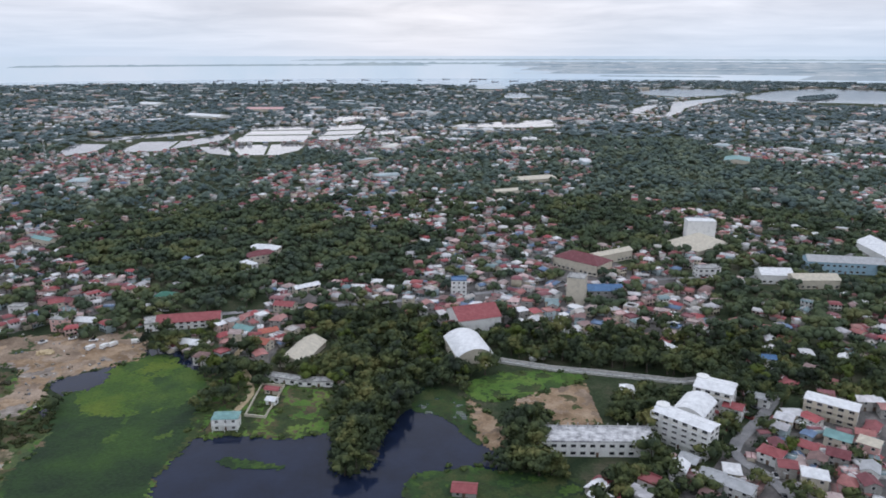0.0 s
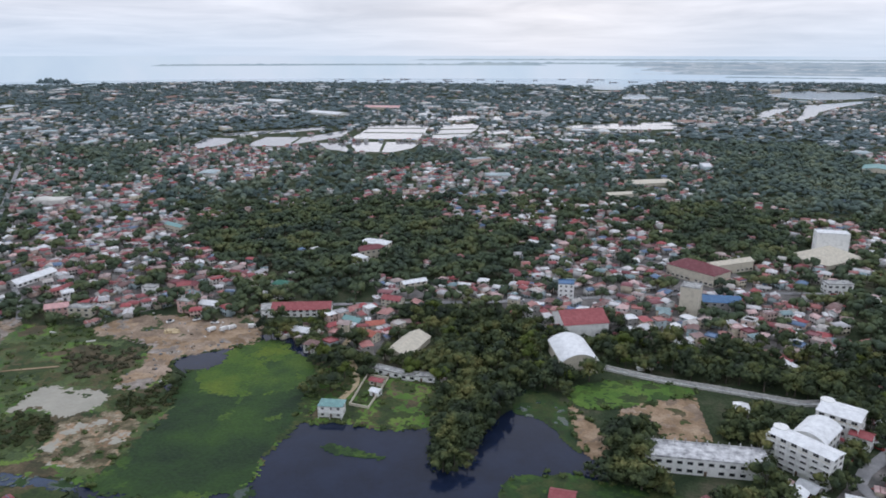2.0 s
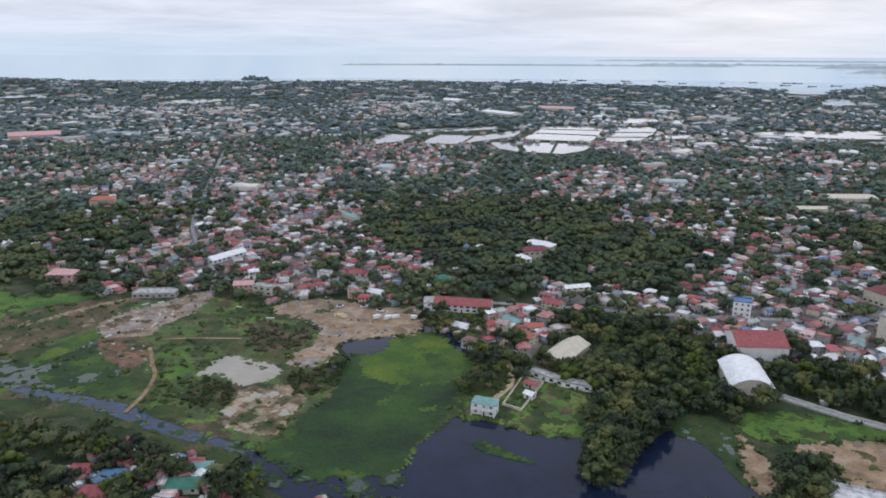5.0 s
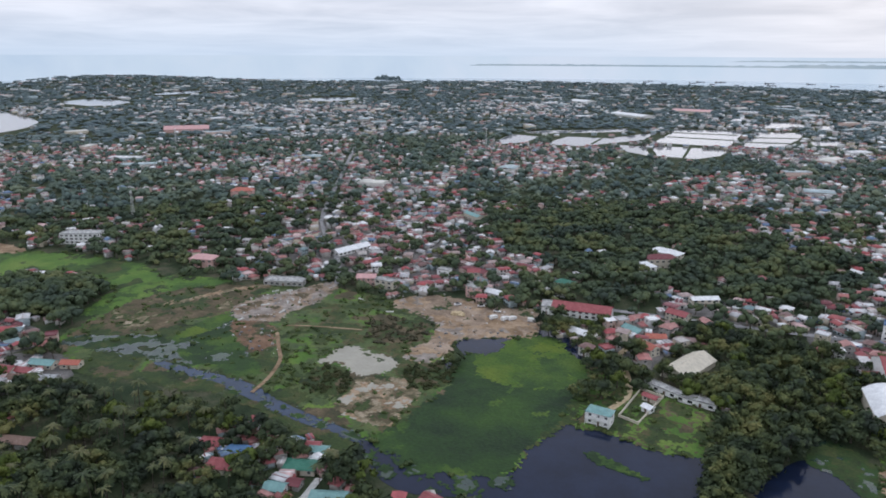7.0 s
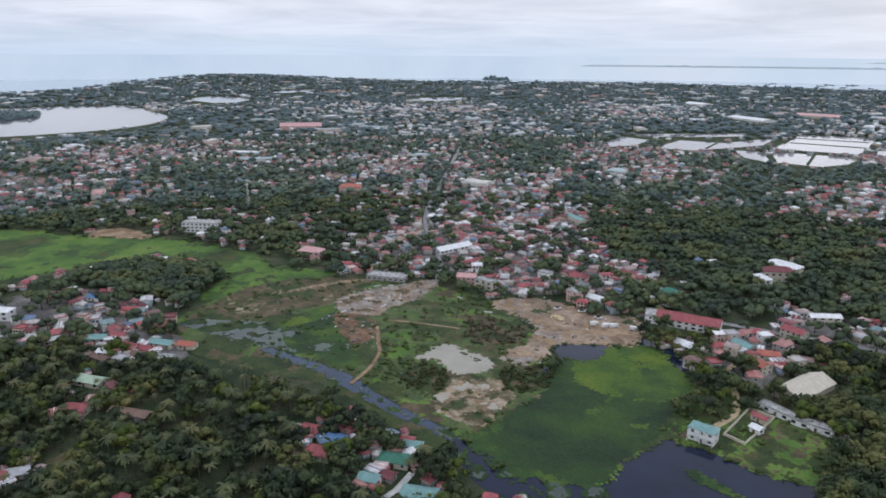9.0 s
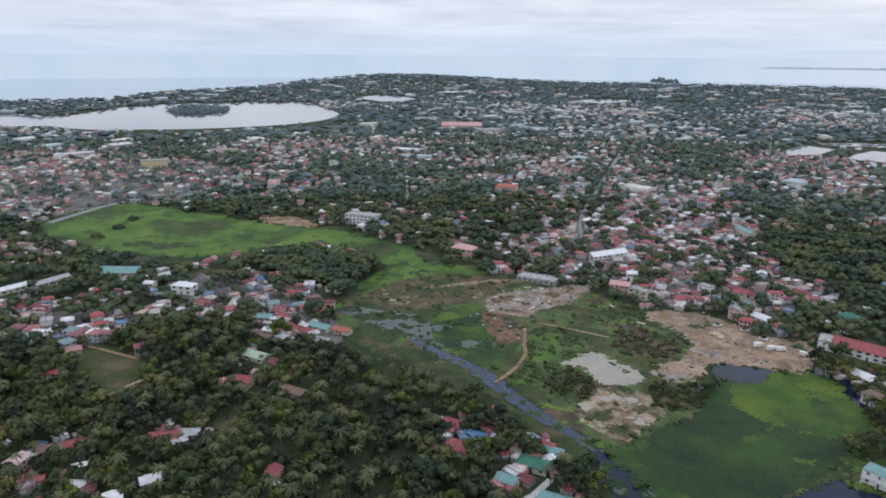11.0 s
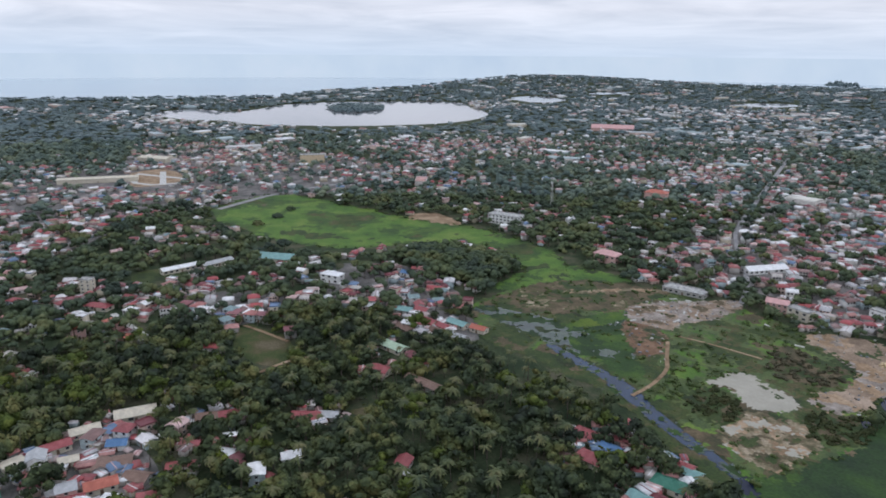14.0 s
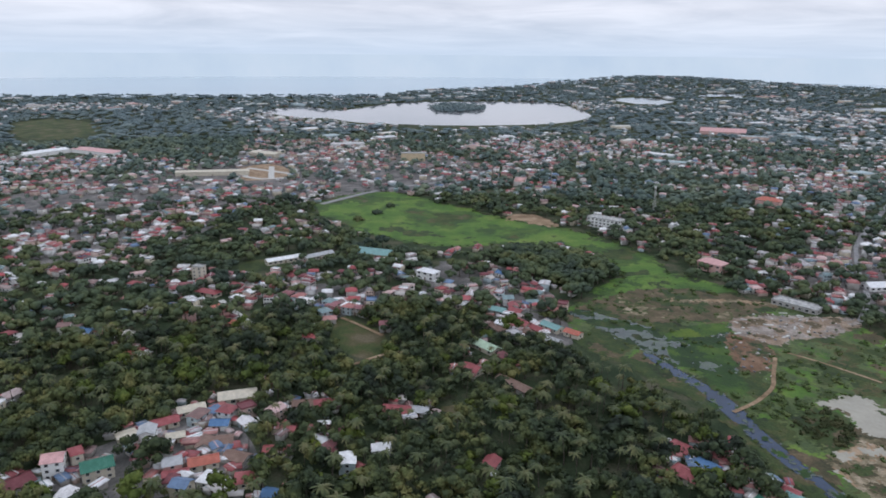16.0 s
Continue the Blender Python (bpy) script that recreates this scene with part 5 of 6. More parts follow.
# ---- plants ----
def trunk(bm, r, h, lean=(0, 0), seg=6):
    rings = []
    for i in range(4):
        u = i / 3
        rings.append([bm.verts.new((r * (1 - 0.55 * u) * (1.5 if i == 0 else 1) * math.cos(6.2832 * k / seg) + lean[0] * u * u,
                                    r * (1 - 0.55 * u) * (1.5 if i == 0 else 1) * math.sin(6.2832 * k / seg) + lean[1] * u * u, h * u)) for k in range(seg)])
    for a_, b_ in zip(rings, rings[1:]):
        for k in range(seg):
            bm.faces.new((a_[k], a_[(k + 1) % seg], b_[(k + 1) % seg], b_[k]))


def limb(bm, p, q, r):
    d = (q - p).normalized()
    s = d.orthogonal().normalized()
    t = d.cross(s)
    a_ = [bm.verts.new(p + (s * math.cos(k * 2.094) + t * math.sin(k * 2.094)) * r) for k in range(3)]
    b_ = [bm.verts.new(q + (s * math.cos(k * 2.094) + t * math.sin(k * 2.094)) * r * 0.4) for k in range(3)]
    for k in range(3):
        bm.faces.new((a_[k], a_[(k + 1) % 3], b_[(k + 1) % 3], b_[k]))


def leafy(bm, centre, rad, count, size, rng, mat=0, flat=0.75):
    """Leaf sprays over a lobe: small bent triangles pairs that stand off its surface."""
    for _ in range(count):
        v = Vector((rng.gauss(0, 1), rng.gauss(0, 1), rng.gauss(0.25, 1))).normalized()
        p = centre + Vector((v.x * rad, v.y * rad, v.z * rad * flat)) * rng.uniform(0.82, 1.28)
        n_ = (v + Vector((rng.uniform(-1, 1), rng.uniform(-1, 1), rng.uniform(-0.4, 1))) * 0.55).normalized()
        s = n_.orthogonal().normalized()
        s.rotate(Matrix.Rotation(rng.uniform(0, 6.28), 3, n_))
        t = n_.cross(s)
        w = size * rng.uniform(0.55, 1.5)
        a_, b_ = bm.verts.new(p - s * w), bm.verts.new(p + s * w * 0.9 - n_ * w * 0.25)
        c_, d_ = bm.verts.new(p + t * w * 0.8 + n_ * w * 0.2), bm.verts.new(p - t * w * 0.75 - n_ * w * 0.1)
        for f in (bm.faces.new((a_, d_, c_)), bm.faces.new((d_, b_, c_))):
            f.material_index = mat


def core(bm, centre, rad, rng, mat=0, flat=0.7, sub=1, jag=0.26):
    r = bmesh.ops.create_icosphere(bm, subdivisions=sub, radius=rad)
    for v in r["verts"]:
        k = (1 + 0.45 * noise.noise(v.co * (2.0 / rad) + Vector((0.1, centre.x, centre.y)))) * rng.uniform(0.96 - jag, 0.96 + jag)
        v.co = Vector((v.co.x * k, v.co.y * k, v.co.z * k * flat)) + centre
    for f in {f for v in r["verts"] for f in v.link_faces}:
        f.material_index = mat


def broadleaf(seed, h, spread, lobes, sprays, size, cores=1, limbs=True, jag=0.26, heart=0.84):
    """Trunk and crown of one tree, as two bmeshes."""
    rng = random.Random(seed)
    tb, cb = bmesh.new(), bmesh.new()
    trunk(tb, 0.035 * h, h * 0.55, (rng.uniform(-0.4, 0.4), rng.uniform(-0.4, 0.4)), 7 if limbs else 3)
    for i in range(lobes):
        az = 2.39996 * i + rng.uniform(-0.4, 0.4)
        d = spread * 0.85 * math.sqrt(i / lobes) * rng.uniform(0.75, 1.2)
        c = Vector((d * math.cos(az), d * math.sin(az), h * (0.74 - 0.34 * (d / spread) ** 1.5 + rng.uniform(-0.1, 0.08))))
        r = spread * rng.uniform(0.26, 0.56) * (1.25 if lobes < 5 else 1.0)
        if limbs:
            limb(tb, Vector((0, 0, h * 0.35)), c, 0.014 * h)
        core(cb, c, r * heart, rng, 0, rng.uniform(0.6, 0.95), cores, jag)
        leafy(cb, c, r, sprays, size, rng)
    return tb, cb


def palm(seed, h, fronds=17):
    rng = random.Random(seed)
    tb, cb = bmesh.new(), bmesh.new()
    lean = (rng.uniform(-1.2, 1.2), rng.uniform(-1.2, 1.2))
    trunk(tb, 0.17, h, lean, 5)
    top = Vector((lean[0], lean[1], h))
    for i in range(fronds):
        az = 6.2832 * i / fronds + rng.uniform(-0.25, 0.25)
        rise, ln = rng.uniform(-0.1, 1.1), rng.uniform(2.6, 3.6)
        d = Vector((math.cos(az), math.sin(az), 0))
        s = Vector((-d.y, d.x, 0))
        prev = None
        for j in range(5):
            u = j / 4
            p = top + d * ln * u + Vector((0, 0, rise * ln * 0.5 * u - 1.9 * u * u))
            w = 0.42 * math.sin(math.pi * (0.12 + 0.8 * u))
            cur = cb.verts.new(p + s * w - Vector((0, 0, 0.35 * w))), cb.verts.new(p), cb.verts.new(p - s * w - Vector((0, 0, 0.35 * w)))
            if prev:
                cb.faces.new((prev[0], prev[1], cur[1], cur[0]))
                cb.faces.new((prev[1], prev[2], cur[2], cur[1]))
            prev = cur
    return tb, cb


def both(tb, cb):
    """Trunk (slot 1) and crown (slot 0) as one proto."""
    pv, pf, pm = proto(cb)
    tv, tf, tm = proto(tb)
    return np.concatenate([pv, tv]), np.concatenate([pf, tf + len(pv)]), np.concatenate([pm, tm + 1])


def thing_tree(name, bms, leaf, label, category):
    root = new(name)
    part("trunk", bms[0], M["bark"], root)
    part("crown", bms[1], leaf, root)
    return tagged(root, label, category, group="trees")


# ---- where houses and trees stand ----
WOODS = ([(-309, 528), (-350, 624), (-333, 690), (-277, 741), (-211, 770), (-139, 755), (-80, 667), (-49, 624), (32, 587), (33, 530), (6, 502), (-60, 484), (-98, 505), (-129, 500), (-165, 500), (-211, 500), (-260, 520)],
         [(-94, 353), (-85, 448), (-41, 454), (-31, 417), (1, 399), (4, 353), (-18, 326), (-38, 346)],
         [(29, 409), (76, 413), (129, 399), (161, 382), (155, 353), (120, 349), (84, 367), (29, 363)],
         [(176, 850), (260, 1229), (398, 1543), (488, 1347), (481, 1099), (509, 994), (459, 715), (413, 645), (319, 714), (301, 800), (234, 833)],
         [(-550, 204), (-549, 251), (-520, 275), (-485, 283), (-443, 262), (-422, 239), (-437, 233), (-462, 213), (-496, 194)],
         [(-182, 84), (-350, 42), (-406, 84), (-350, 196), (-266, 210), (-224, 210), (-154, 196)],
         [(-1485, -426), (-2152, -610), (-2164, -129), (-1660, -4), (-1271, 6), (-1162, -105)],
         [(-2450, -700), (-2450, 280), (-2870, 280), (-2940, -700)])
TOWNS = ([(-448, 386), (-533, 568), (-580, 703), (-531, 785), (-351, 626), (-224, 463), (-232, 427), (-287, 398), (-353, 412)],
         [(-35, 438), (-21, 553), (38, 715), (94, 645), (164, 538), (197, 483), (157, 391), (76, 409), (24, 427)],
         [(81, 231), (116, 262), (174, 322), (224, 311), (196, 231)],
         [(-986, -287), (-1072, -81), (-1373, 99), (-1084, 384), (-847, 302), (-811, 71), (-753, -4), (-631, -60), (-564, -171)],
         [(-484, 31), (-511, 60), (-476, 111), (-428, 84), (-434, 43)],
         [(-238, 1323), (-186, 1412), (-95, 1393), (-53, 1323), (-91, 1195), (-152, 1149), (-200, 1216)],
         [(-417, 160), (-411, 187), (-374, 202), (-346, 174), (-367, 150)],
         [(-557, 154), (-498, 209), (-446, 224), (-403, 194), (-420, 160), (-450, 121)],
         [(-148, 425), (-129, 437), (-105, 437), (-93, 367), (-106, 356), (-126, 367)],
         [(-133, 498), (-62, 509), (-11, 493), (-6, 465), (-58, 468), (-118, 454)],
         [(-266, -91), (-308, -56), (-329, -28), (-315, 7), (-251, 1)])
CANAL_STRIP = [(25, 363), (60, 351), (83, 346), (125, 335), (137, 337), (137, 347), (125, 346), (84, 357), (60, 362), (28, 374)]
CLEARINGS = ([(-439, 59), (-420, 75), (-393, 84), (-361, 77), (-367, 57), (-404, 52)], [(-302, 89), (-301, 100), (-291, 99), (-292, 90)], [(-576, -4), (-578, 35), (-549, 41), (-547, -5)],
             [(-661, 253), (-690, 275), (-681, 299), (-633, 307), (-612, 293), (-628, 269)], [(-1850, -516), (-1978, -412), (-1713, -280), (-1500, -286), (-1478, -396)], [(-967, -3), (-1093, 5), (-1100, 56), (-987, 75), (-945, 22)])
OPEN = [soften(p, 2) for p in (*CLEARINGS, POND, CHANNEL, STREAM, MARSH, MARSH_BRIGHT, SMALL_POND, DUMP, MUD_POND, SAND, FIELD, BROWN, BARE, GREEN, FLOOD, MEADOW, MEADOW_NECK, STREAM_BANK, grow(LAKE, 4), *(grow(p, 12) for p in FISHPONDS), grow(RIVER, 20), grow(RIVER_BEND, 20), grow(LAGOON, 20), *(grow(p, 10) for p in FLATS), CANAL_STRIP,
                                LAWN, PLAYGROUND, BANK, WEEDS, WEEDS_NEAR, SCRUB)]
RNG = np.random.default_rng(11)


def spots(r0, r1, cell):
    """Jittered grid points on land between two distances, within the sector that the view sweeps."""
    g = np.arange(-r1, r1, cell)
    x, y = [q.ravel() for q in np.meshgrid(g, g)]
    x, y = x + RNG.uniform(-0.45, 0.45, x.size) * cell, y + RNG.uniform(-0.45, 0.45, x.size) * cell
    r, az = np.hypot(x, y), np.degrees(np.arctan2(-x, y))
    k = (r >= r0) & (r < r1) & (az > -35) & (az < 109) & (r < shore(az) - 15)
    return x[k], y[k]


def any_inside(polys, x, y):
    k = np.zeros(len(x), bool)
    for p in polys:
        k |= inside(list(p), x, y)
    return k


def on_road(x, y, extra=1.5):
    k = np.zeros(len(x), bool)
    for _, line, w, _ in ROADS:
        for (x0, y0), (x1, y1) in zip(line, line[1:]):
            dx, dy = x1 - x0, y1 - y0
            u = np.clip(((x - x0) * dx + (y - y0) * dy) / (dx * dx + dy * dy), 0, 1)
            k |= np.hypot(x - x0 - u * dx, y - y0 - u * dy) < w / 2 + extra
    return k


def near_big(x, y, extra, part_=1.0):
    k = np.zeros(len(x), bool)
    for a_, b_, r in KEEP_OFF:
        k |= np.hypot(x - a_, y - b_) < r * part_ + extra
    return k


def clump(x, y, s, seed):
    return np.array([noise.noise((a_ / s, b_ / s, seed)) for a_, b_ in zip(x, y)])


def blocked(x, y, h):
    """Points where a thing of height h would stand on open ground or hide it from above the town."""
    k = np.zeros(len(x), bool)
    for s in (1.0, 1 + h / 330, 1 + h / 160):
        k |= any_inside(OPEN, x * s, y * s)
    return k


def house_spots(r0, r1, cell, base, town, wood, extra=5, off=4.5):
    """House places; a share of None leaves that kind of quarter out."""
    x, y = spots(r0, r1, cell)
    k = ~((x > -150) & (x < 45) & (y > 200) & (y < 362)) & ~blocked(x, y, 3) & ~near_big(x, y, extra) & ~on_road(x, y, off)
    x, y = x[k], y[k]
    az = np.degrees(np.arctan2(-x, y))
    p = base * (np.clip(0.85 + 2.8 * clump(x, y, 110, 2.0), 0.06, 2.2) if r0 < 800 else np.clip(0.85 + 2.6 * clump(x, y, 210 if r0 < 1200 else 420, 2.0) + 1.8 * clump(x, y, 70, 8.0), 0.05, 2.0)) * np.where((r0 < 400) & (az < 25), 0.95, 1.0) * np.where((r0 > 400) & (np.hypot(x, y) < 700) & (az > 60), 0.85, 1.0)
    p = np.where(any_inside(WOODS, x, y), wood, p)
    p = np.where(any_inside(TOWNS, x, y), town * np.where(az > 62, np.clip(0.75 + 2.2 * clump(x, y, 60, 4.0), 0.15, 1.0), 1.0), p)
    k = RNG.random(x.size) < p
    return x[k], y[k]


hx, hy = [np.concatenate(q) for q in zip(house_spots(170, 460, 9.5, 0.15, 0, 0.015), house_spots(170, 460, 8.2, 0, 0.66, 0, 3, 3.5), house_spots(460, 800, 9.8, 0.34, 0, 0.05),
                                                    house_spots(460, 800, 8.8, 0, 0.56, 0, 3, 3.5))]
order = np.argsort(np.hypot(hx, hy))
hx, hy = hx[order], hy[order]
GRIDTURN = [math.radians(v) for v in (-40, -10, 25, 60)]


def street_turn(x, y):
    """Houses of one quarter stand alike."""
    k = int(abs(noise.noise((x / 120, y / 120, 9.0))) * 11) % 4
    return GRIDTURN[k] + random.uniform(-0.12, 0.12) + random.choice((0, math.pi / 2))


KINDS = (("gable", 7.5, 6, 3.0, 1), ("gable", 7, 6.5, 5.2, 2), ("flat", 6.5, 7, 5.6, 2), ("low", 6, 5, 2.8, 1), ("hip", 8, 6.5, 3.1, 1), ("gable", 10.5, 5.5, 3.0, 1), ("hip", 7.5, 7.2, 5.4, 2), ("low", 8.5, 6.5, 5.0, 2))
LABELS = {"gable": "small plastered house with a corrugated gable roof", "flat": "plain concrete house with a flat roof slab", "low": "low house under a shallow metal roof",
          "hip": "plastered house with a corrugated hip roof"}
things = [house("house", L, D, H, st, kind, M["roof_any"], M["wall_any"]) for kind, L, D, H, st in KINDS]
for ob, k in zip(things, KINDS):
    tagged(ob, LABELS[k[0]], "house", group="town houses")
n_things = min(245, len(hx))
used = set()
for i in range(n_things):
    k = random.randrange(len(KINDS))
    s = random.uniform(0.8, 1.12)
    m = pose(hx[i], hy[i], 0, 0, 0, math.degrees(street_turn(hx[i], hy[i])))
    if k in used:
        copy_thing(things[k], m)
    else:
        things[k].matrix_basis = m
        used.add(k)
for k, ob in enumerate(things):
    if k not in used:
        ob.matrix_basis = pose(360 + 14 * k, 660, 0)


def plain_house(kind, L, D, H, st, detail=True):
    rb, gb = roof_mesh(L, D, H, kind)
    box(gb, (-L / 2, -D / 2, -0.3), (L / 2, D / 2, H))
    if detail:
        for s in range(st):
            for i in range(3):
                u = (i - 1) * L / 3.2
                z = H * s / st + 0.9
                for q in (-1, 1):
                    box(gb, (u - 0.65, q * D / 2 - 0.06, z), (u + 0.65, q * D / 2 + 0.06, z + 1.3), 2)
    for f in rb.faces:
        f.material_index = 0
    for f in gb.faces:
        f.material_index = 1 if f.material_index == 0 else 2
    pv, pf, pm = proto(rb)
    tv, tf, tm = proto(gb)
    return np.concatenate([pv, tv]), np.concatenate([pf, tf + len(pv)]), np.concatenate([pm, tm])


def place_rows(x, y, kinds, lo, hi, turn=None, z=None):
    t = RNG.uniform(0, 6.28, x.size) if turn is None else turn
    s = RNG.uniform(lo, hi, x.size)
    return np.stack([x, y, height(x, y) if z is None else z, t, s, s * RNG.uniform(0.85, 1.15, x.size), RNG.choice(kinds, x.size)], -1)


def town_mass(name, x, y, detail, lo, hi, label):
    turn = np.array([street_turn(a_, b_) for a_, b_ in zip(x, y)])
    rows = place_rows(x, y, len(KINDS), lo, hi, turn)
    rows[:, 5] = np.minimum(rows[:, 5], 1.1)
    mass(name, [plain_house(*k, detail) for k in KINDS], rows, [M["far_roof" if np.hypot(x, y).min() > 1300 else "roof_far"], M["wall_far"], M["glass"]], label, "houses")


n_fine = n_things + int((np.hypot(hx[n_things:], hy[n_things:]) < 640).sum())
town_mass("town_houses", hx[n_things:n_fine], hy[n_things:n_fine], True, 0.8, 1.1, "crowded small houses with metal roofs among trees")
town_mass("town_houses", hx[n_fine:], hy[n_fine:], False, 0.8, 1.1, "crowded small houses with metal roofs beyond the wooded rise")
mx, my = house_spots(800, 1400, 11.5, 0.46, 0.62, 0.02)
town_mass("town_houses", mx, my, False, 0.8, 1.15, "far small houses with red and grey roofs among trees")
fx, fy = house_spots(1400, 2500, 20, 0.38, 0.5, 0.02)
town_mass("town_houses", fx, fy, False, 0.9, 1.6, "distant houses and sheds with pale roofs among woods")
ffx, ffy = house_spots(2500, 4500, 42, 0.26, 0.3, 0.03)
town_mass("town_houses", ffx, ffy, False, 1.0, 2.2, "houses and sheds near the coast")


for k, p in enumerate(TOWNS):
    sheet("town_ground", p, 0.03 + 0.002 * k, M["town_soil"], "dusty grey ground between crowded houses", "ground", 6, 8)


shed = [plain_house("low", 46, 18, 6, 1, False), plain_house("low", 30, 22, 7, 1, False), plain_house("flat", 36, 14, 9, 1, False)]
sx, sy = house_spots(900, 4300, 120, 0.30, 0.3, 0.02)
M["pale_roof"] = shade("pale_metal_roof", (), 0.1, 6, 0.55, pick="island", stops=((0.74, 0.75, 0.77), (0.62, 0.62, 0.62), (0.78, 0.78, 0.78), (0.5, 0.28, 0.25), (0.68, 0.66, 0.60), (0.42, 0.5, 0.52)), fine=0.1)
rows = place_rows(sx, sy, 3, 0.8, 1.0)
rows[:, 4] *= 1 + np.hypot(sx, sy) / 4000
rows[:, 5] = 1.0
mass("sheds", shed, rows, [M["pale_roof"], M["wall_far"], M["glass"]], "large pale-roofed sheds and halls across the town", "sheds")


# lean-tos and small shacks squeezed between the houses
lx, ly = hx + RNG.uniform(-8, 8, hx.size), hy + RNG.uniform(-8, 8, hx.size)
for a_, b_, r in KEEP_OFF:
    if r < 11 and math.hypot(a_, b_) < 460 and not (-120 < a_ < -70 and b_ < 345):
        t = RNG.uniform(0, 6.28, 6)
        lx, ly = np.append(lx, a_ + np.cos(t) * (r + RNG.uniform(0, 5, 6))), np.append(ly, b_ + np.sin(t) * (r + RNG.uniform(0, 5, 6)))
ok = ~blocked(lx, ly, 1) & ~near_big(lx, ly, 0.5, 0.7) & ~on_road(lx, ly, 1.5)
rows = place_rows(lx[ok], ly[ok], 2, 0.7, 1.3)
mass("shacks", [plain_house("low", 4.2, 3.2, 2.4, 1, False), plain_house("low", 3.0, 5.0, 2.6, 1, False)], rows, [M["roof_far"], M["wall_far"], M["glass"]],
     "small lean-tos and shacks between the houses", "shacks")


def tree_spots(r0, r1, cell, base, wood, town, hxs, hys, clear):
    x, y = spots(r0, r1, cell)
    k = ~blocked(x, y, 8 if r0 < 1000 else 11) & ~near_big(x, y, 1.0, 0.85) & ~near_big(x * 1.028, y * 1.028, 0.0, 0.6) & ~on_road(x, y, 0.6)
    x, y = x[k], y[k]
    p = np.full(x.size, base)
    p = np.where(any_inside(TOWNS, x, y), town, p)
    p = np.where(any_inside(WOODS, x, y), wood, p)
    cells = {}
    for a_, b_ in zip(hxs, hys):
        cells.setdefault((int(a_ // 16), int(b_ // 16)), []).append((a_, b_))
    ok = RNG.random(x.size) < p
    for i in np.nonzero(ok)[0]:
        cx, cy = int(x[i] // 16), int(y[i] // 16)
        for dx in (-1, 0, 1):
            for dy in (-1, 0, 1):
                for a_, b_ in cells.get((cx + dx, cy + dy), ()):
                    if (x[i] - a_) ** 2 + (y[i] - b_) ** 2 < clear * clear:
                        ok[i] = False
    return x[ok], y[ok]


NEAR_TREES = [both(*broadleaf(s, h, sp, lo, 34, 0.66, 1, False, 0.2, 0.78)) for s, h, sp, lo in ((1, 8, 5.6, 5), (2, 10, 6.2, 6), (3, 6.5, 4.8, 4), (4, 12, 4.8, 5), (5, 5, 4.0, 3))]
NEAR_PALMS = [both(*palm(s, h)) for s, h in ((21, 10), (22, 12), (23, 8))]
MID_TREES = [both(*broadleaf(s, h, sp, lo, 7, 0.8, 1, False, 0.2, 0.94)) for s, h, sp, lo in ((6, 9, 5.2, 5), (7, 11, 5.8, 5), (8, 6.5, 4.6, 4))]
FAR_TREES = [proto(broadleaf(s, h, sp, 3, 2, 1.8, 1, False, 0.12)[1]) for s, h, sp in ((9, 8, 6.5), (10, 10, 7.5), (11, 7, 6.0))]
EDGE_TREES = [proto(broadleaf(s, h, sp, 2, 3, 2.0, 1, False, 0.08)[1]) for s, h, sp in ((12, 7, 7.5), (13, 8, 8.5))]

tx, ty = tree_spots(165, 440, 7.0, 0.92, 0.98, 0.34, hx, hy, 5.4)
order = np.argsort(np.hypot(tx, ty))
tx, ty = tx[order], ty[order]
PROTO_TREES = [thing_tree("tree", broadleaf(s, h, sp, lo, 60, 0.52, 2, True, 0.26, 0.76), M["leaf_near"], "dense broadleaf tree with dark green crown", "tree")
               for s, h, sp, lo in ((31, 8, 5.2, 7), (32, 10.5, 6.0, 8), (33, 6.5, 4.4, 6), (34, 12, 4.8, 8))]
PROTO_PALMS = [thing_tree("coconut_palm", palm(s, h, 15), M["frond"], "tall coconut palm with drooping fronds", "palm") for s, h in ((41, 11), (42, 9))]
LIGHT_TREES = [thing_tree("tree", broadleaf(s, h, sp, 8, 60, 0.5, 2, True, 0.26, 0.76), M["leaf_light"], "feathery light green tree among darker ones", "tree") for s, h, sp in ((36, 9, 4.6), (37, 7.5, 5.2))]
protos = PROTO_TREES + PROTO_PALMS + LIGHT_TREES
first = set()
n_trees = min(290, len(tx))
for i in range(n_trees):
    palmy = tx[i] < -170 and random.random() < 0.4
    k = random.choice((4, 5)) if palmy else random.choice((0, 1, 2, 3, 0, 1, 2, 3, 0, 1, 2, 3, 6, 7))
    m = pose(tx[i], ty[i], 0, 0, 0, random.uniform(0, 360))
    if k in first:
        copy_thing(protos[k], m)
    else:
        protos[k].matrix_basis = m
        first.add(k)
for k, ob in enumerate(protos):
    if k not in first:
        ob.matrix_basis = pose(210 + 8 * k, 420, 0)
rows = place_rows(tx[n_trees:], ty[n_trees:], 5, 0.65, 1.35)
pk = (rows[:, 0] < -170) & (RNG.random(len(rows)) < 0.25)
light = ~pk & (RNG.random(len(rows)) < 0.09)
mass("woodland", NEAR_TREES, rows[light], [M["leaf_light"], M["bark"]], "light green trees scattered through the woodland", "woods", True)
mass("woodland", NEAR_TREES, rows[~pk & ~light], [M["leaf_near"], M["bark"]], "dense dark green broadleaf woodland between the houses", "woods", True)
rows = rows[pk]
rows[:, 6] = RNG.integers(0, 3, len(rows))
mass("palm_grove", NEAR_PALMS, rows, [M["frond"], M["bark"]], "coconut palms standing above the woods", "palms")
x, y = tree_spots(440, 820, 8.8, 0.80, 0.96, 0.46, hx, hy, 5.2)
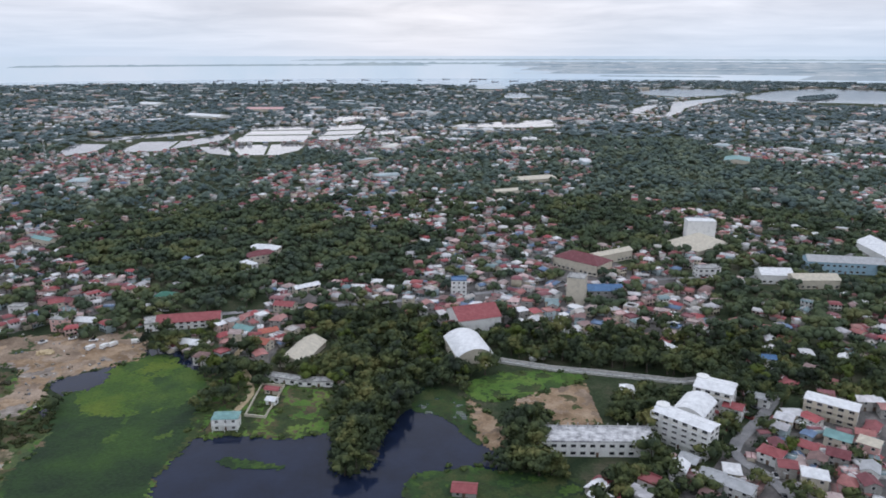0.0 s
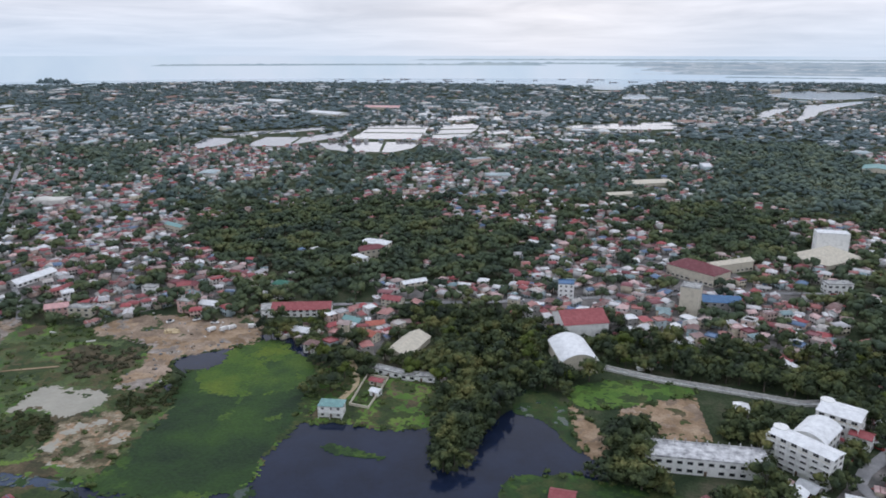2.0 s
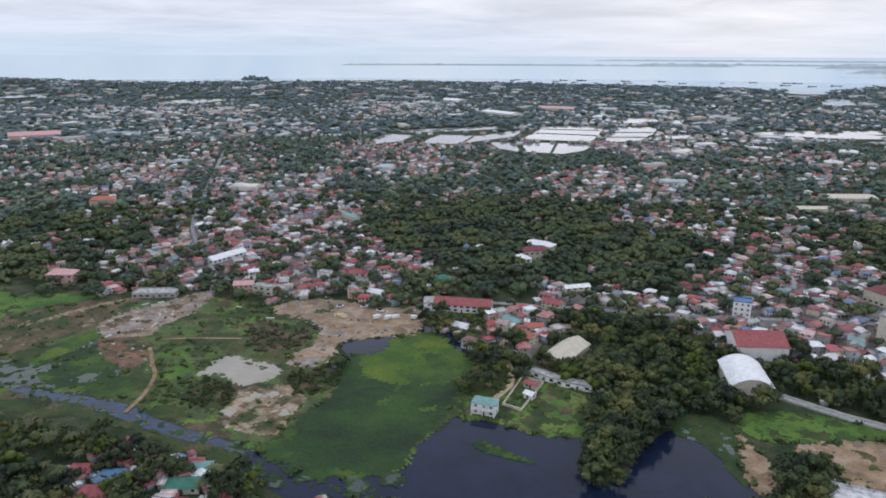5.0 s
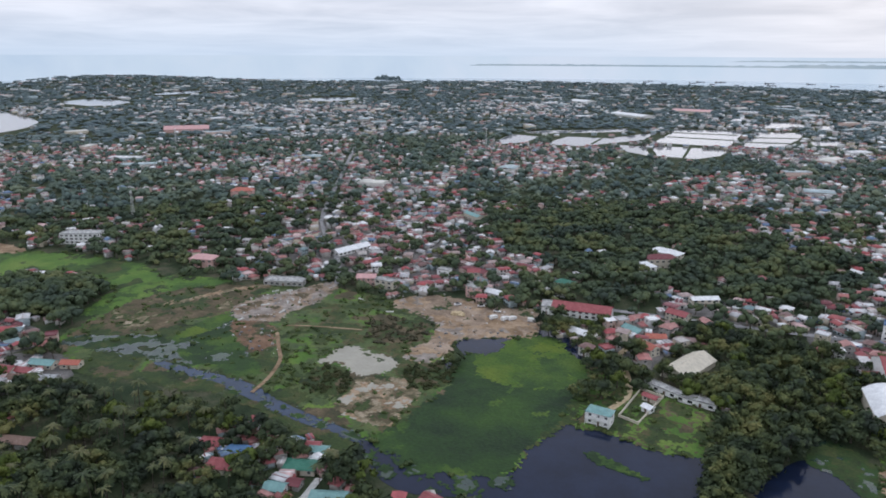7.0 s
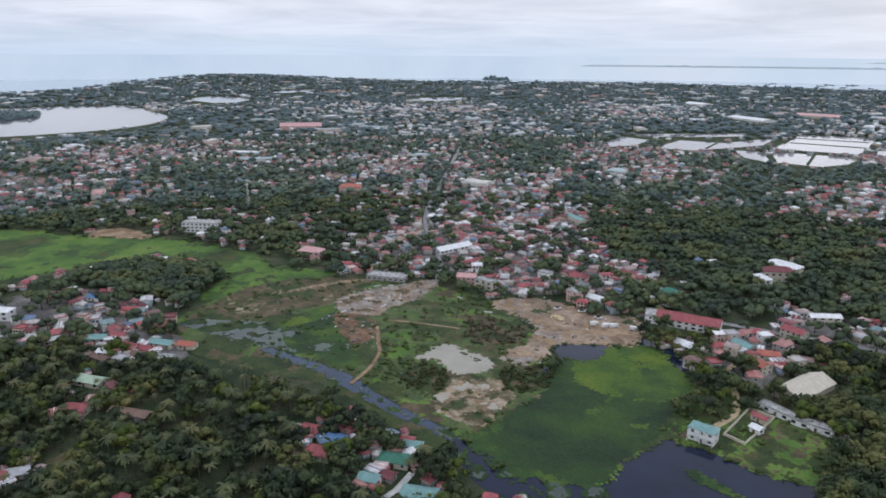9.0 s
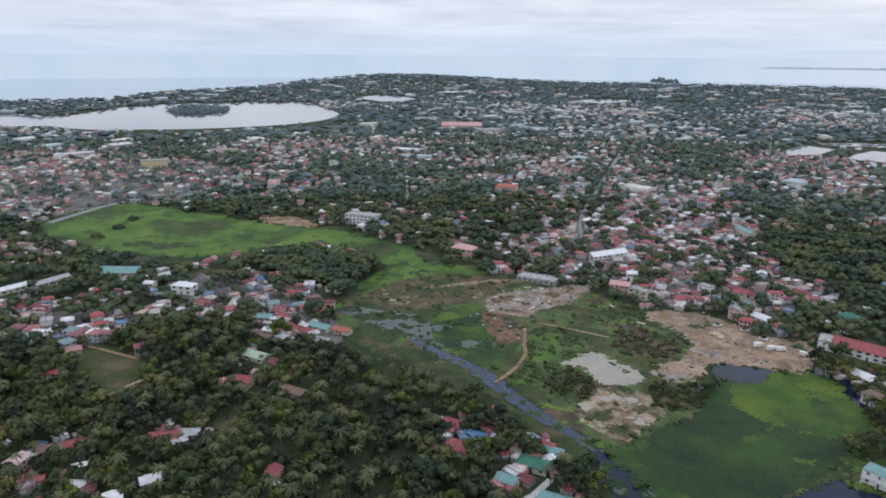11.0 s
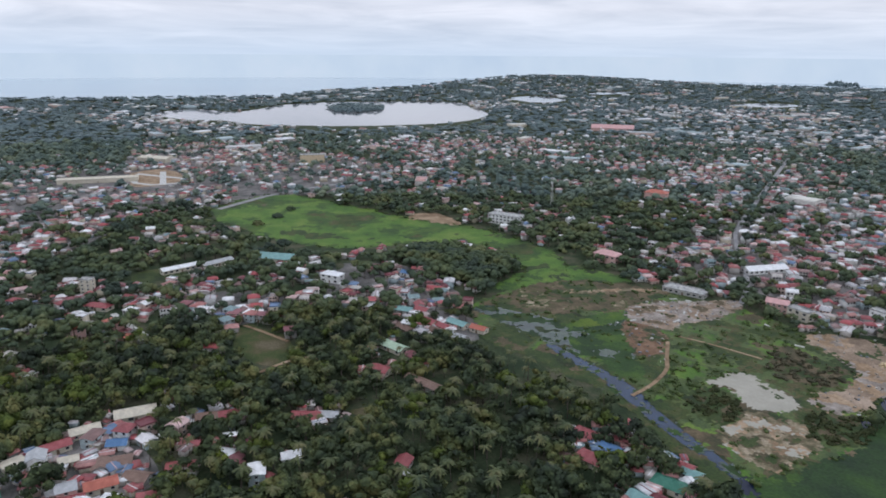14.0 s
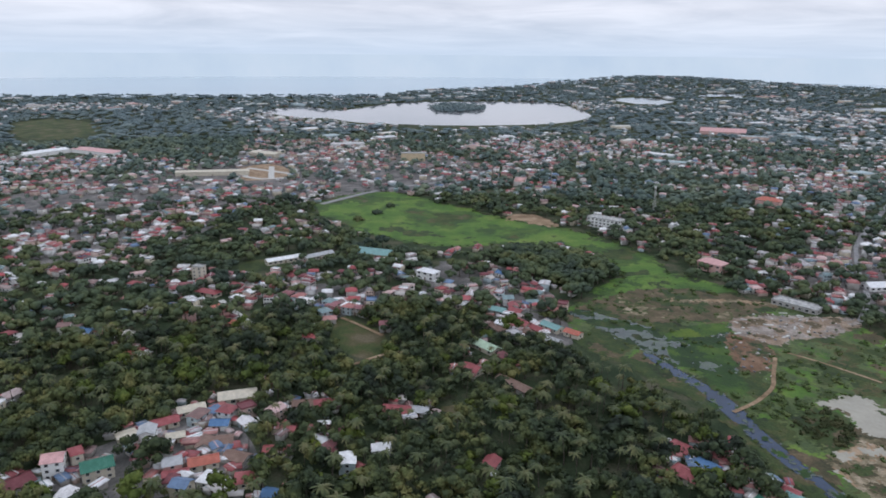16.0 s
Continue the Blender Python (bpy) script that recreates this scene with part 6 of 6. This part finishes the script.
mass("woodland", MID_TREES, place_rows(x, y, 3, 0.7, 1.35), [M["leaf"], M["bark"]], "green trees between the town houses", "woods", True)
# trees beyond 820 m take the leaf colours with haze mixed in
x, y = tree_spots(820, 1450, 13.2, 0.84, 0.98, 0.4, mx, my, 6.5)
rows = place_rows(x, y, 3, 0.7, 1.5)
rows[:, 5] *= 0.8
mass("woodland", FAR_TREES, rows, [M["leaf_mid_hazed"]], "far trees between the houses", "woods")
x, y = tree_spots(1450, 2600, 27, 0.9, 0.97, 0.6, fx, fy, 11.0)
rows = place_rows(x, y, 3, 1.7, 2.9)
rows[:, 5] *= 0.36
mass("woodland", FAR_TREES, rows, [M["leaf_far_hazed"]], "distant woods with haze painted grey-green into the leaves", "woods", True)
x, y = tree_spots(2600, 4600, 46, 0.95, 0.97, 0.8, ffx, ffy, 14.0)
rows = place_rows(x, y, 2, 2.6, 4.0)
rows[:, 5] *= 0.36
mass("woodland", EDGE_TREES, rows, [M["leaf_far_hazed"]], "distant woods along the coast", "woods", True)


# ---- clearings ----
for k, p in enumerate(CLEARINGS):
    sheet("clearing", p, 0.05 + k * 0.003, M["field" if k < 3 or k == 4 else "soil"], "rough open clearing between the trees", "clearing", 3, 5)
for k, line in enumerate(([(-1064, 10), (-995, 73)], [(-1079, 80), (-995, 73)], [(-1053, 0), (-965, 10), (-967, 75)], [(-1070, 45), (-968, 40)])):
    strip("road", line, 8, 0.1 + k * 0.004, M["rail"], "pale new road of an unbuilt estate", "road")


# ---- shrubs and groves ----
def bush(seed, r, sprays, size):
    rng = random.Random(seed)
    bm = bmesh.new()
    for i in range(3):
        c = Vector((rng.uniform(-0.6, 0.6) * r, rng.uniform(-0.6, 0.6) * r, r * rng.uniform(0.25, 0.45)))
        core(bm, c, r * 0.6, rng, 0, 0.7)
        leafy(bm, c, r * 0.75, sprays, size, rng)
    return proto(bm)


BUSHES = [bush(s, r, 9, 0.4) for s, r in ((51, 1.3), (52, 1.7), (53, 1.0))]


def fill(polys, cell, share):
    out = []
    for p in polys:
        p = list(p)
        xs, ys = [q[0] for q in p], [q[1] for q in p]
        g = np.meshgrid(np.arange(min(xs), max(xs), cell), np.arange(min(ys), max(ys), cell))
        x, y = [q.ravel() + RNG.uniform(-0.5, 0.5, g[0].size) * cell for q in g]
        wx, wy = np.array([noise.noise_vector((a_ / 9, b_ / 9, 6)) * 7 for a_, b_ in zip(x, y)]).T[:2] if len(x) else (x, y)
        k = inside(p, x + wx, y + wy) & (RNG.random(x.size) < share) & ~near_big(x, y, 0.5)
        out.append(np.stack([x[k], y[k]]))
    return np.concatenate(out, 1)


SHRUBS_DARK = (MOUND, SCRUB_POOL)
SHRUBS_BROWN = (SCRUB_FILL,)
TALL_GRASS = (TALL_WEED, [(-318, 354), (-320, 384), (-283, 380), (-265, 348), (-279, 332)])
M["dry_shrub"] = shade("dry_shrub", ((0.045, 0.046, 0.026), (0.065, 0.062, 0.034), (0.09, 0.08, 0.045)), 0.2, 5, 0.8, fine=0.4, bump_scale=1.3)
for polys, mat_, share, lb in ((SHRUBS_DARK, "leaf_dark", 0.45, "dense dark shrubs on the waste ground"), (SHRUBS_BROWN, "dry_shrub", 0.3, "dry brown shrubs on the waste ground"),
                               (TALL_GRASS, "shrub", 0.14, "tall green growth on the waste ground")):
    x, y = fill(polys, 2.2, share)
    mass("shrubs", BUSHES, place_rows(x, y, 3, 0.7, 1.4), [M[mat_]], lb, "shrubs")
x, y = fill((SCRUB, FIELD, BROWN, SAND), 5.5, 0.16)
keep = ~any_inside([soften(p, 2) for p in (MUD_POND, STREAM, MARSH, DUMP)], x, y)
mass("shrubs", BUSHES, place_rows(x[keep], y[keep], 3, 0.5, 1.3), [M["shrub"]], "scattered low green shrubs on the open ground", "shrubs")


def rim(poly, step, out_, share):
    """Points along a polygon's edge."""
    pts = []
    q = soften(list(poly), 2)
    for (a_, b_), (c_, d_) in zip(q, q[1:] + q[:1]):
        ln = math.hypot(c_ - a_, d_ - b_)
        for i in range(int(ln / step) + 1):
            if random.random() < share:
                u = random.random()
                pts.append((a_ + (c_ - a_) * u + random.uniform(-out_, out_), b_ + (d_ - b_) * u + random.uniform(-out_, out_)))
    return np.array(pts).T


x, y = np.concatenate([rim(p, 3, 2.0, s) for p, s in ((STREAM, 0.12), (WEEDS_NEAR, 0.4), (DUMP, 0.3), (MEADOW, 0.35), (BANK, 0.5), (LAWN, 0.4), (PLAYGROUND, 0.4), (SCRUB, 0.5), (MARSH, 0.12))], 1)
mass("shrubs", BUSHES, place_rows(x, y, 3, 0.5, 1.3), [M["shrub"]], "shrubs and reeds along the edges of open ground", "shrubs")

SPIT = [(-46, 258), (-51, 300), (-46, 340), (-25, 340), (-20, 312), (-28, 290), (-30, 258), (-38, 250)]
PLAY_GROVE = [(37, 298), (44, 309), (56, 304), (55, 296)], [(78, 298), (80, 312), (100, 318), (112, 304), (98, 296)], [(20, 262), (24, 285), (66, 262), (100, 262), (80, 248), (40, 250)]
x, y = fill((SPIT, *PLAY_GROVE), 5.0, 0.85)
mass("grove", NEAR_TREES, place_rows(x, y, 5, 0.7, 1.15), [M["leaf_near"], M["bark"]], "leafy trees on the spit and round the school ground", "trees")
x, y = fill((WOODS[4],), 7.5, 0.85)
ok = ~blocked(x, y, 6)
x, y = x[ok], y[ok]
mass("grove", MID_TREES, place_rows(x, y, 3, 0.9, 1.5), [M["leaf"], M["bark"]], "grove of dark trees beside the meadow", "trees")
x, y = fill((LAKE_ISLE, [(1294, 2664), (1454, 2836), (1574, 2873), (1429, 2663), (1299, 2570)]), 12, 0.97)
rows = place_rows(x, y, 3, 1.0, 1.6)
rows[:, 5] *= 0.6
mass("mangrove", FAR_TREES, rows, [M["leaf_far_hazed"]], "low mangrove islands in the lagoon", "mangroves", True)
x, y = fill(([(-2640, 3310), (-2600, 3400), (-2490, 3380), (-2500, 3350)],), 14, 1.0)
mass("mangrove", FAR_TREES, place_rows(x, y, 3, 2.2, 3.0), [M["leaf_far_hazed"]], "wooded islet off the coast", "islet", True)

for k, (x, y, s) in enumerate(((-277, 27, 1.0), (-283, 46, 0.6))):
    ob = thing_tree("tree", broadleaf(61 + k, 8 * s, 4.5 * s, 5, 60, 0.5), M["leaf_lime"], "lime-green rounded tree among the dark woods", "tree")
    ob.matrix_basis = pose(x, y, 0)
for k, (x, y) in enumerate(((-753, 159), (-723, 138), (-762, 215), (-737, 280), (-698, 114))):
    ob = thing_tree("bush", broadleaf(71 + k, 5, 6, 6, 30, 0.9), M["leaf"], "round dark bush standing in the meadow", "bush")
    ob.matrix_basis = pose(x, y, -1.5)


# ---- walls, masts, boats, vehicles ----
def wall_run(name, pts, h, th, material, label, category, closed=False):
    root = new(name)
    pts = [Vector((*p, 0)) for p in pts]
    for a_, b_ in zip(pts, pts[1:] + (pts[:1] if closed else [])):
        d = b_ - a_
        bm = bmesh.new()
        box(bm, (0, -th / 2, -0.2), (d.length - th, th / 2, h))
        box(bm, (-0.05, -th / 2 - 0.06, h), (d.length - th + 0.05, th / 2 + 0.06, h + 0.1))
        bmesh.ops.remove_doubles(bm, verts=bm.verts, dist=0.001)
        ob = part("wall_panel", bm, material, root)
        ob.matrix_basis = pose(a_.x, a_.y, 0, 0, 0, math.degrees(math.atan2(d.y, d.x)))
        k = max(1, int(d.length / 5))
        for i in range(k):
            bm = bmesh.new()
            c = a_ + d * (i / k)
            box(bm, (c.x - th, c.y - th, -0.2), (c.x + th, c.y + th, h + 0.25))
            part("post", bm, material, root)
    return tagged(root, label, category)


wall_run("plot_wall", [(-95, 304), (-85, 302), (-83, 335), (-95, 337)], 1.4, 0.3, M["wall_cream"], "low cream wall round a rectangular grassy plot", "wall", True)
CANAL = [(28, 368), (60, 356), (83, 351), (125, 340), (135, 342)]
strip("road", CANAL, 3.4, 0.3, M["concrete"], "pale concrete embankment road", "road")
wall_run("embankment_wall", [(x, y - 2.2) for x, y in CANAL], 1.1, 0.3, M["rail"], "long pale concrete embankment wall", "wall")
wall_run("embankment_wall", [(x, y + 2.2) for x, y in CANAL], 1.4, 0.3, M["rail"], "long pale concrete wall along the embankment", "wall")
wall_run("garden_wall", [(-172, 190), (-150, 176), (-140, 168)], 1.8, 0.25, M["concrete"], "grey concrete garden wall near the stream", "wall")


def mast(x, y, h):
    root = new("radio_mast")
    legs = [Vector((sx * 1.6, sy * 1.6, 0)) for sx, sy in ((-1, -1), (1, -1), (1, 1), (-1, 1))]
    tops = [Vector((v.x * 0.25, v.y * 0.25, h)) for v in legs]
    for a_, b_ in zip(legs, tops):
        bm = bmesh.new()
        limb(bm, a_, b_, 0.22)
        part("leg", bm, M["frame"], root)
    n_ = int(h / 3.5)
    bm = bmesh.new()
    for i in range(n_):
        for k in range(4):
            p = legs[k].lerp(tops[k], i / n_)
            q = legs[(k + 1) % 4].lerp(tops[(k + 1) % 4], (i + 1) / n_)
            limb(bm, p, q, 0.1)
    part("bracing", bm, M["frame"], root)
    for k in range(3):
        bm = bmesh.new()
        a_ = k * 2.094
        cx, cy = 0.9 * math.cos(a_), 0.9 * math.sin(a_)
        box(bm, (cx - 0.3, cy - 0.3, h - 3), (cx + 0.3, cy + 0.3, h - 0.4))
        part("antenna", bm, M["wall_white"], root)
    root.matrix_basis = pose(x, y, 0)
    tagged(root, "grey lattice radio mast above the trees", "mast", group="masts")


for x, y, h in ((-603, 1066, 42), (-1096, 809, 34), (-641, 417, 33)):
    mast(x, y, h)


def barge(x, y, turn, L):
    root = new("barge")
    bm = bmesh.new()
    box(bm, (-L / 2, -L / 9, -1), (L / 2, L / 9, 2.2))
    for v in bm.verts:
        if v.co.z < 0:
            v.co.x *= 0.88
    part("hull", bm, M["dark"], root)
    bm = bmesh.new()
    box(bm, (-L / 2 + 1, -L / 12, 2.2), (-L / 2 + L / 5, L / 12, 6.5))
    part("deckhouse", bm, M["frame"], root)
    root.matrix_basis = pose(x, y, -1, 0, 0, turn)
    tagged(root, "dark cargo barge moored off the coast", "barge", group="barges")


random.seed(5)
for i in range(22):
    x, y = polar(random.uniform(-8, 19), random.uniform(4250, 4700))
    barge(x, y, random.uniform(-25, 25), random.uniform(26, 60))


def vehicle(name, L, W, H, body, label, category, truck=False):
    root = new(name)
    bm = bmesh.new()
    box(bm, (-L / 2, -W / 2, 0.35), (L / 2, W / 2, H * (0.45 if truck else 0.58)))
    bmesh.ops.bevel(bm, geom=bm.edges[:], offset=0.1, segments=1, affect="EDGES")
    part("body", bm, body, root)
    bm = bmesh.new()
    if truck:
        box(bm, (L / 2 - 1.7, -W / 2 + 0.05, H * 0.45), (L / 2 - 0.1, W / 2 - 0.05, H * 0.85))
        part("cab", bm, body, root)
        bm = bmesh.new()
        box(bm, (-L / 2 + 0.1, -W / 2, H * 0.45), (L / 2 - 1.9, W / 2, H))
        part("cargo_box", bm, M["wall_white"], root)
    else:
        box(bm, (-L * 0.32, -W / 2 + 0.12, H * 0.58), (L * 0.22, W / 2 - 0.12, H))
        for v in bm.verts:
            if v.co.z > H * 0.9:
                v.co.x *= 0.8
        part("cabin", bm, M["glass"], root)
    for sx in (-1, 1):
        for sy in (-1, 1):
            bm = bmesh.new()
            bmesh.ops.create_cone(bm, cap_ends=True, segments=10, radius1=0.36, radius2=0.36, depth=0.24)
            bmesh.ops.rotate(bm, verts=bm.verts, matrix=Matrix.Rotation(math.pi / 2, 3, "X"))
            bmesh.ops.translate(bm, verts=bm.verts, vec=(sx * L * 0.32, sy * (W / 2 - 0.1), 0.36))
            part("wheel", bm, M["dark"], root)
    return tagged(root, label, category, group="parked vehicles")


M["car_white"] = shade("white_car_paint", ((0.66, 0.66, 0.66), (0.76, 0.76, 0.76)), 0.5, 3, 0.3, spec=0.5, fine=0.03)
M["car_red"] = shade("red_car_paint", ((0.28, 0.03, 0.03), (0.36, 0.05, 0.04)), 0.5, 3, 0.3, spec=0.5, fine=0.03)
M["car_grey"] = shade("grey_car_paint", ((0.12, 0.12, 0.13), (0.2, 0.2, 0.21)), 0.5, 3, 0.3, spec=0.5, fine=0.03)
truck = vehicle("truck", 5.6, 2.1, 2.6, M["car_white"], "white box truck parked on bare ground", "truck", True)
van = vehicle("van", 5, 1.9, 2.1, M["car_white"], "white van parked on open ground", "van")
cars = [vehicle("car", 4.4, 1.8, 1.5, M[c], lb, "car") for c, lb in (("car_white", "white parked car beside the lane"), ("car_red", "dark red parked car beside the lane"), ("car_grey", "grey parked car beside the lane"))]
spots_t = ((-207, 383, 70), (-200, 385, 75), (-196, 388, 60), (-184, 392, 20))
spots_v = ((-211, 395, 10), (-197, 443, 15), (-192, 445, 15), (-186, 446, 12), (-180, 448, 14), (-240, 392, 50), (-225, 398, 40))
spots_c = ((126, 276, -52), (131, 268, -60), (120, 283, -40), (136, 254, 80), (145, 302, -45), (152, 312, -48), (160, 318, -48), (128, 290, -45), (133, 240, 84), (-360, 385, 45), (-372, 400, 45), (-410, 440, 50),
           (-395, 420, 48), (60, 494, 18), (90, 508, 12), (150, 517, 4), (200, 518, 10), (20, 482, 20), (-20, 470, 18))
for src, lst in ((truck, spots_t), (van, spots_v)):
    for i, (x, y, r) in enumerate(lst):
        m = pose(x, y, 0.3, 0, 0, r)
        if i:
            copy_thing(src, m)
        else:
            src.matrix_basis = m
for i, (x, y, r) in enumerate(spots_c):
    m = pose(x, y, 0.24, 0, 0, r)
    if i < 3:
        cars[i].matrix_basis = m
    else:
        copy_thing(cars[i % 3], m)

# sand heap and rubble on the fill
bm = bmesh.new()
for i in range(3):
    core(bm, Vector((i * 2.2, (i % 2) * 1.5, 0.2)), 3.2 - i * 0.5, random.Random(i), 0, 0.6, 3)
for v in bm.verts:
    v.co.z = max(v.co.z, -0.1)
ob = tagged(part("sand_heap", bm, M["sand"]), "heap of pale yellow sand on the fill", "sand heap")
ob.data.materials.clear()
ob.data.materials.append(shade("yellow_sand", ((0.46, 0.36, 0.22), (0.56, 0.46, 0.30)), 0.3, 6, 0.95, 0.05, 2))
ob.matrix_basis = pose(-232, 377, 0.2)
bm = bmesh.new()
box(bm, (-0.6, -0.4, 0), (0.6, 0.4, 0.5))
for v in bm.verts:
    v.co += noise.noise_vector(v.co * 3) * 0.25
chunk = [proto(bm)]
x, y = fill((DUMP,), 5.5, 0.4)
x2, y2 = rim([(-222, 342), (-200, 362), (-176, 368), (-166, 345), (-182, 318), (-206, 312)], 1.6, 2.5, 0.5)
x3, y3 = fill((BARE, RED_SOIL), 4.5, 0.5)
x, y = np.concatenate([x, x2, x3]), np.concatenate([y, y2, y3])
keep = ~any_inside([MARSH, SMALL_POND], x, y)
x, y = x[keep], y[keep]
mass("rubble", chunk, place_rows(x, y, 1, 0.35, 1.5, z=np.full(x.size, 0.2)), [M["rubble"]], "scattered rubble and scrap on the fill ground", "rubble")

# posts under the pond house
for sx in (-4, 0, 4):
    for sy in (-3, 3):
        bm = bmesh.new()
        box(bm, (sx - 0.2, sy - 0.2, -2.2), (sx + 0.2, sy + 0.2, -0.3))
        for ob in scene.objects:
            if ob.name == "stilt_house":
                part("stilt", bm, M["rail"], ob)
                break

# broken concrete slabs and timber lying on the rubbly ground
SLABS = [(-359, 303), (-362, 311), (-343, 292), (-341, 332), (-342, 338), (-358, 351), (-365, 344), (-331, 317), (-334, 336), (-303, 365), (-271, 356), (-350, 320)]
for k, (x, y) in enumerate(SLABS):
    bm = bmesh.new()
    L, W = 3.0 + 1.1 * (k % 4), 1.0 + 0.35 * (k % 3)
    box(bm, (-L / 2, -W / 2, 0), (L / 2, W / 2, 0.45))
    for v in bm.verts:
        v.co += noise.noise_vector(v.co * 1.7 + Vector((k, 0, 0))) * 0.3
    bmesh.ops.bevel(bm, geom=bm.edges[:], offset=0.06, segments=1, affect="EDGES")
    ob = tagged(part("concrete_slab", bm, M["rail"]), "broken pale concrete slab on rubbly ground", "concrete slab", group="slabs on the waste ground")
    ob.matrix_basis = pose(x, y, 0.2, 4, 3, 25 + 37 * k)
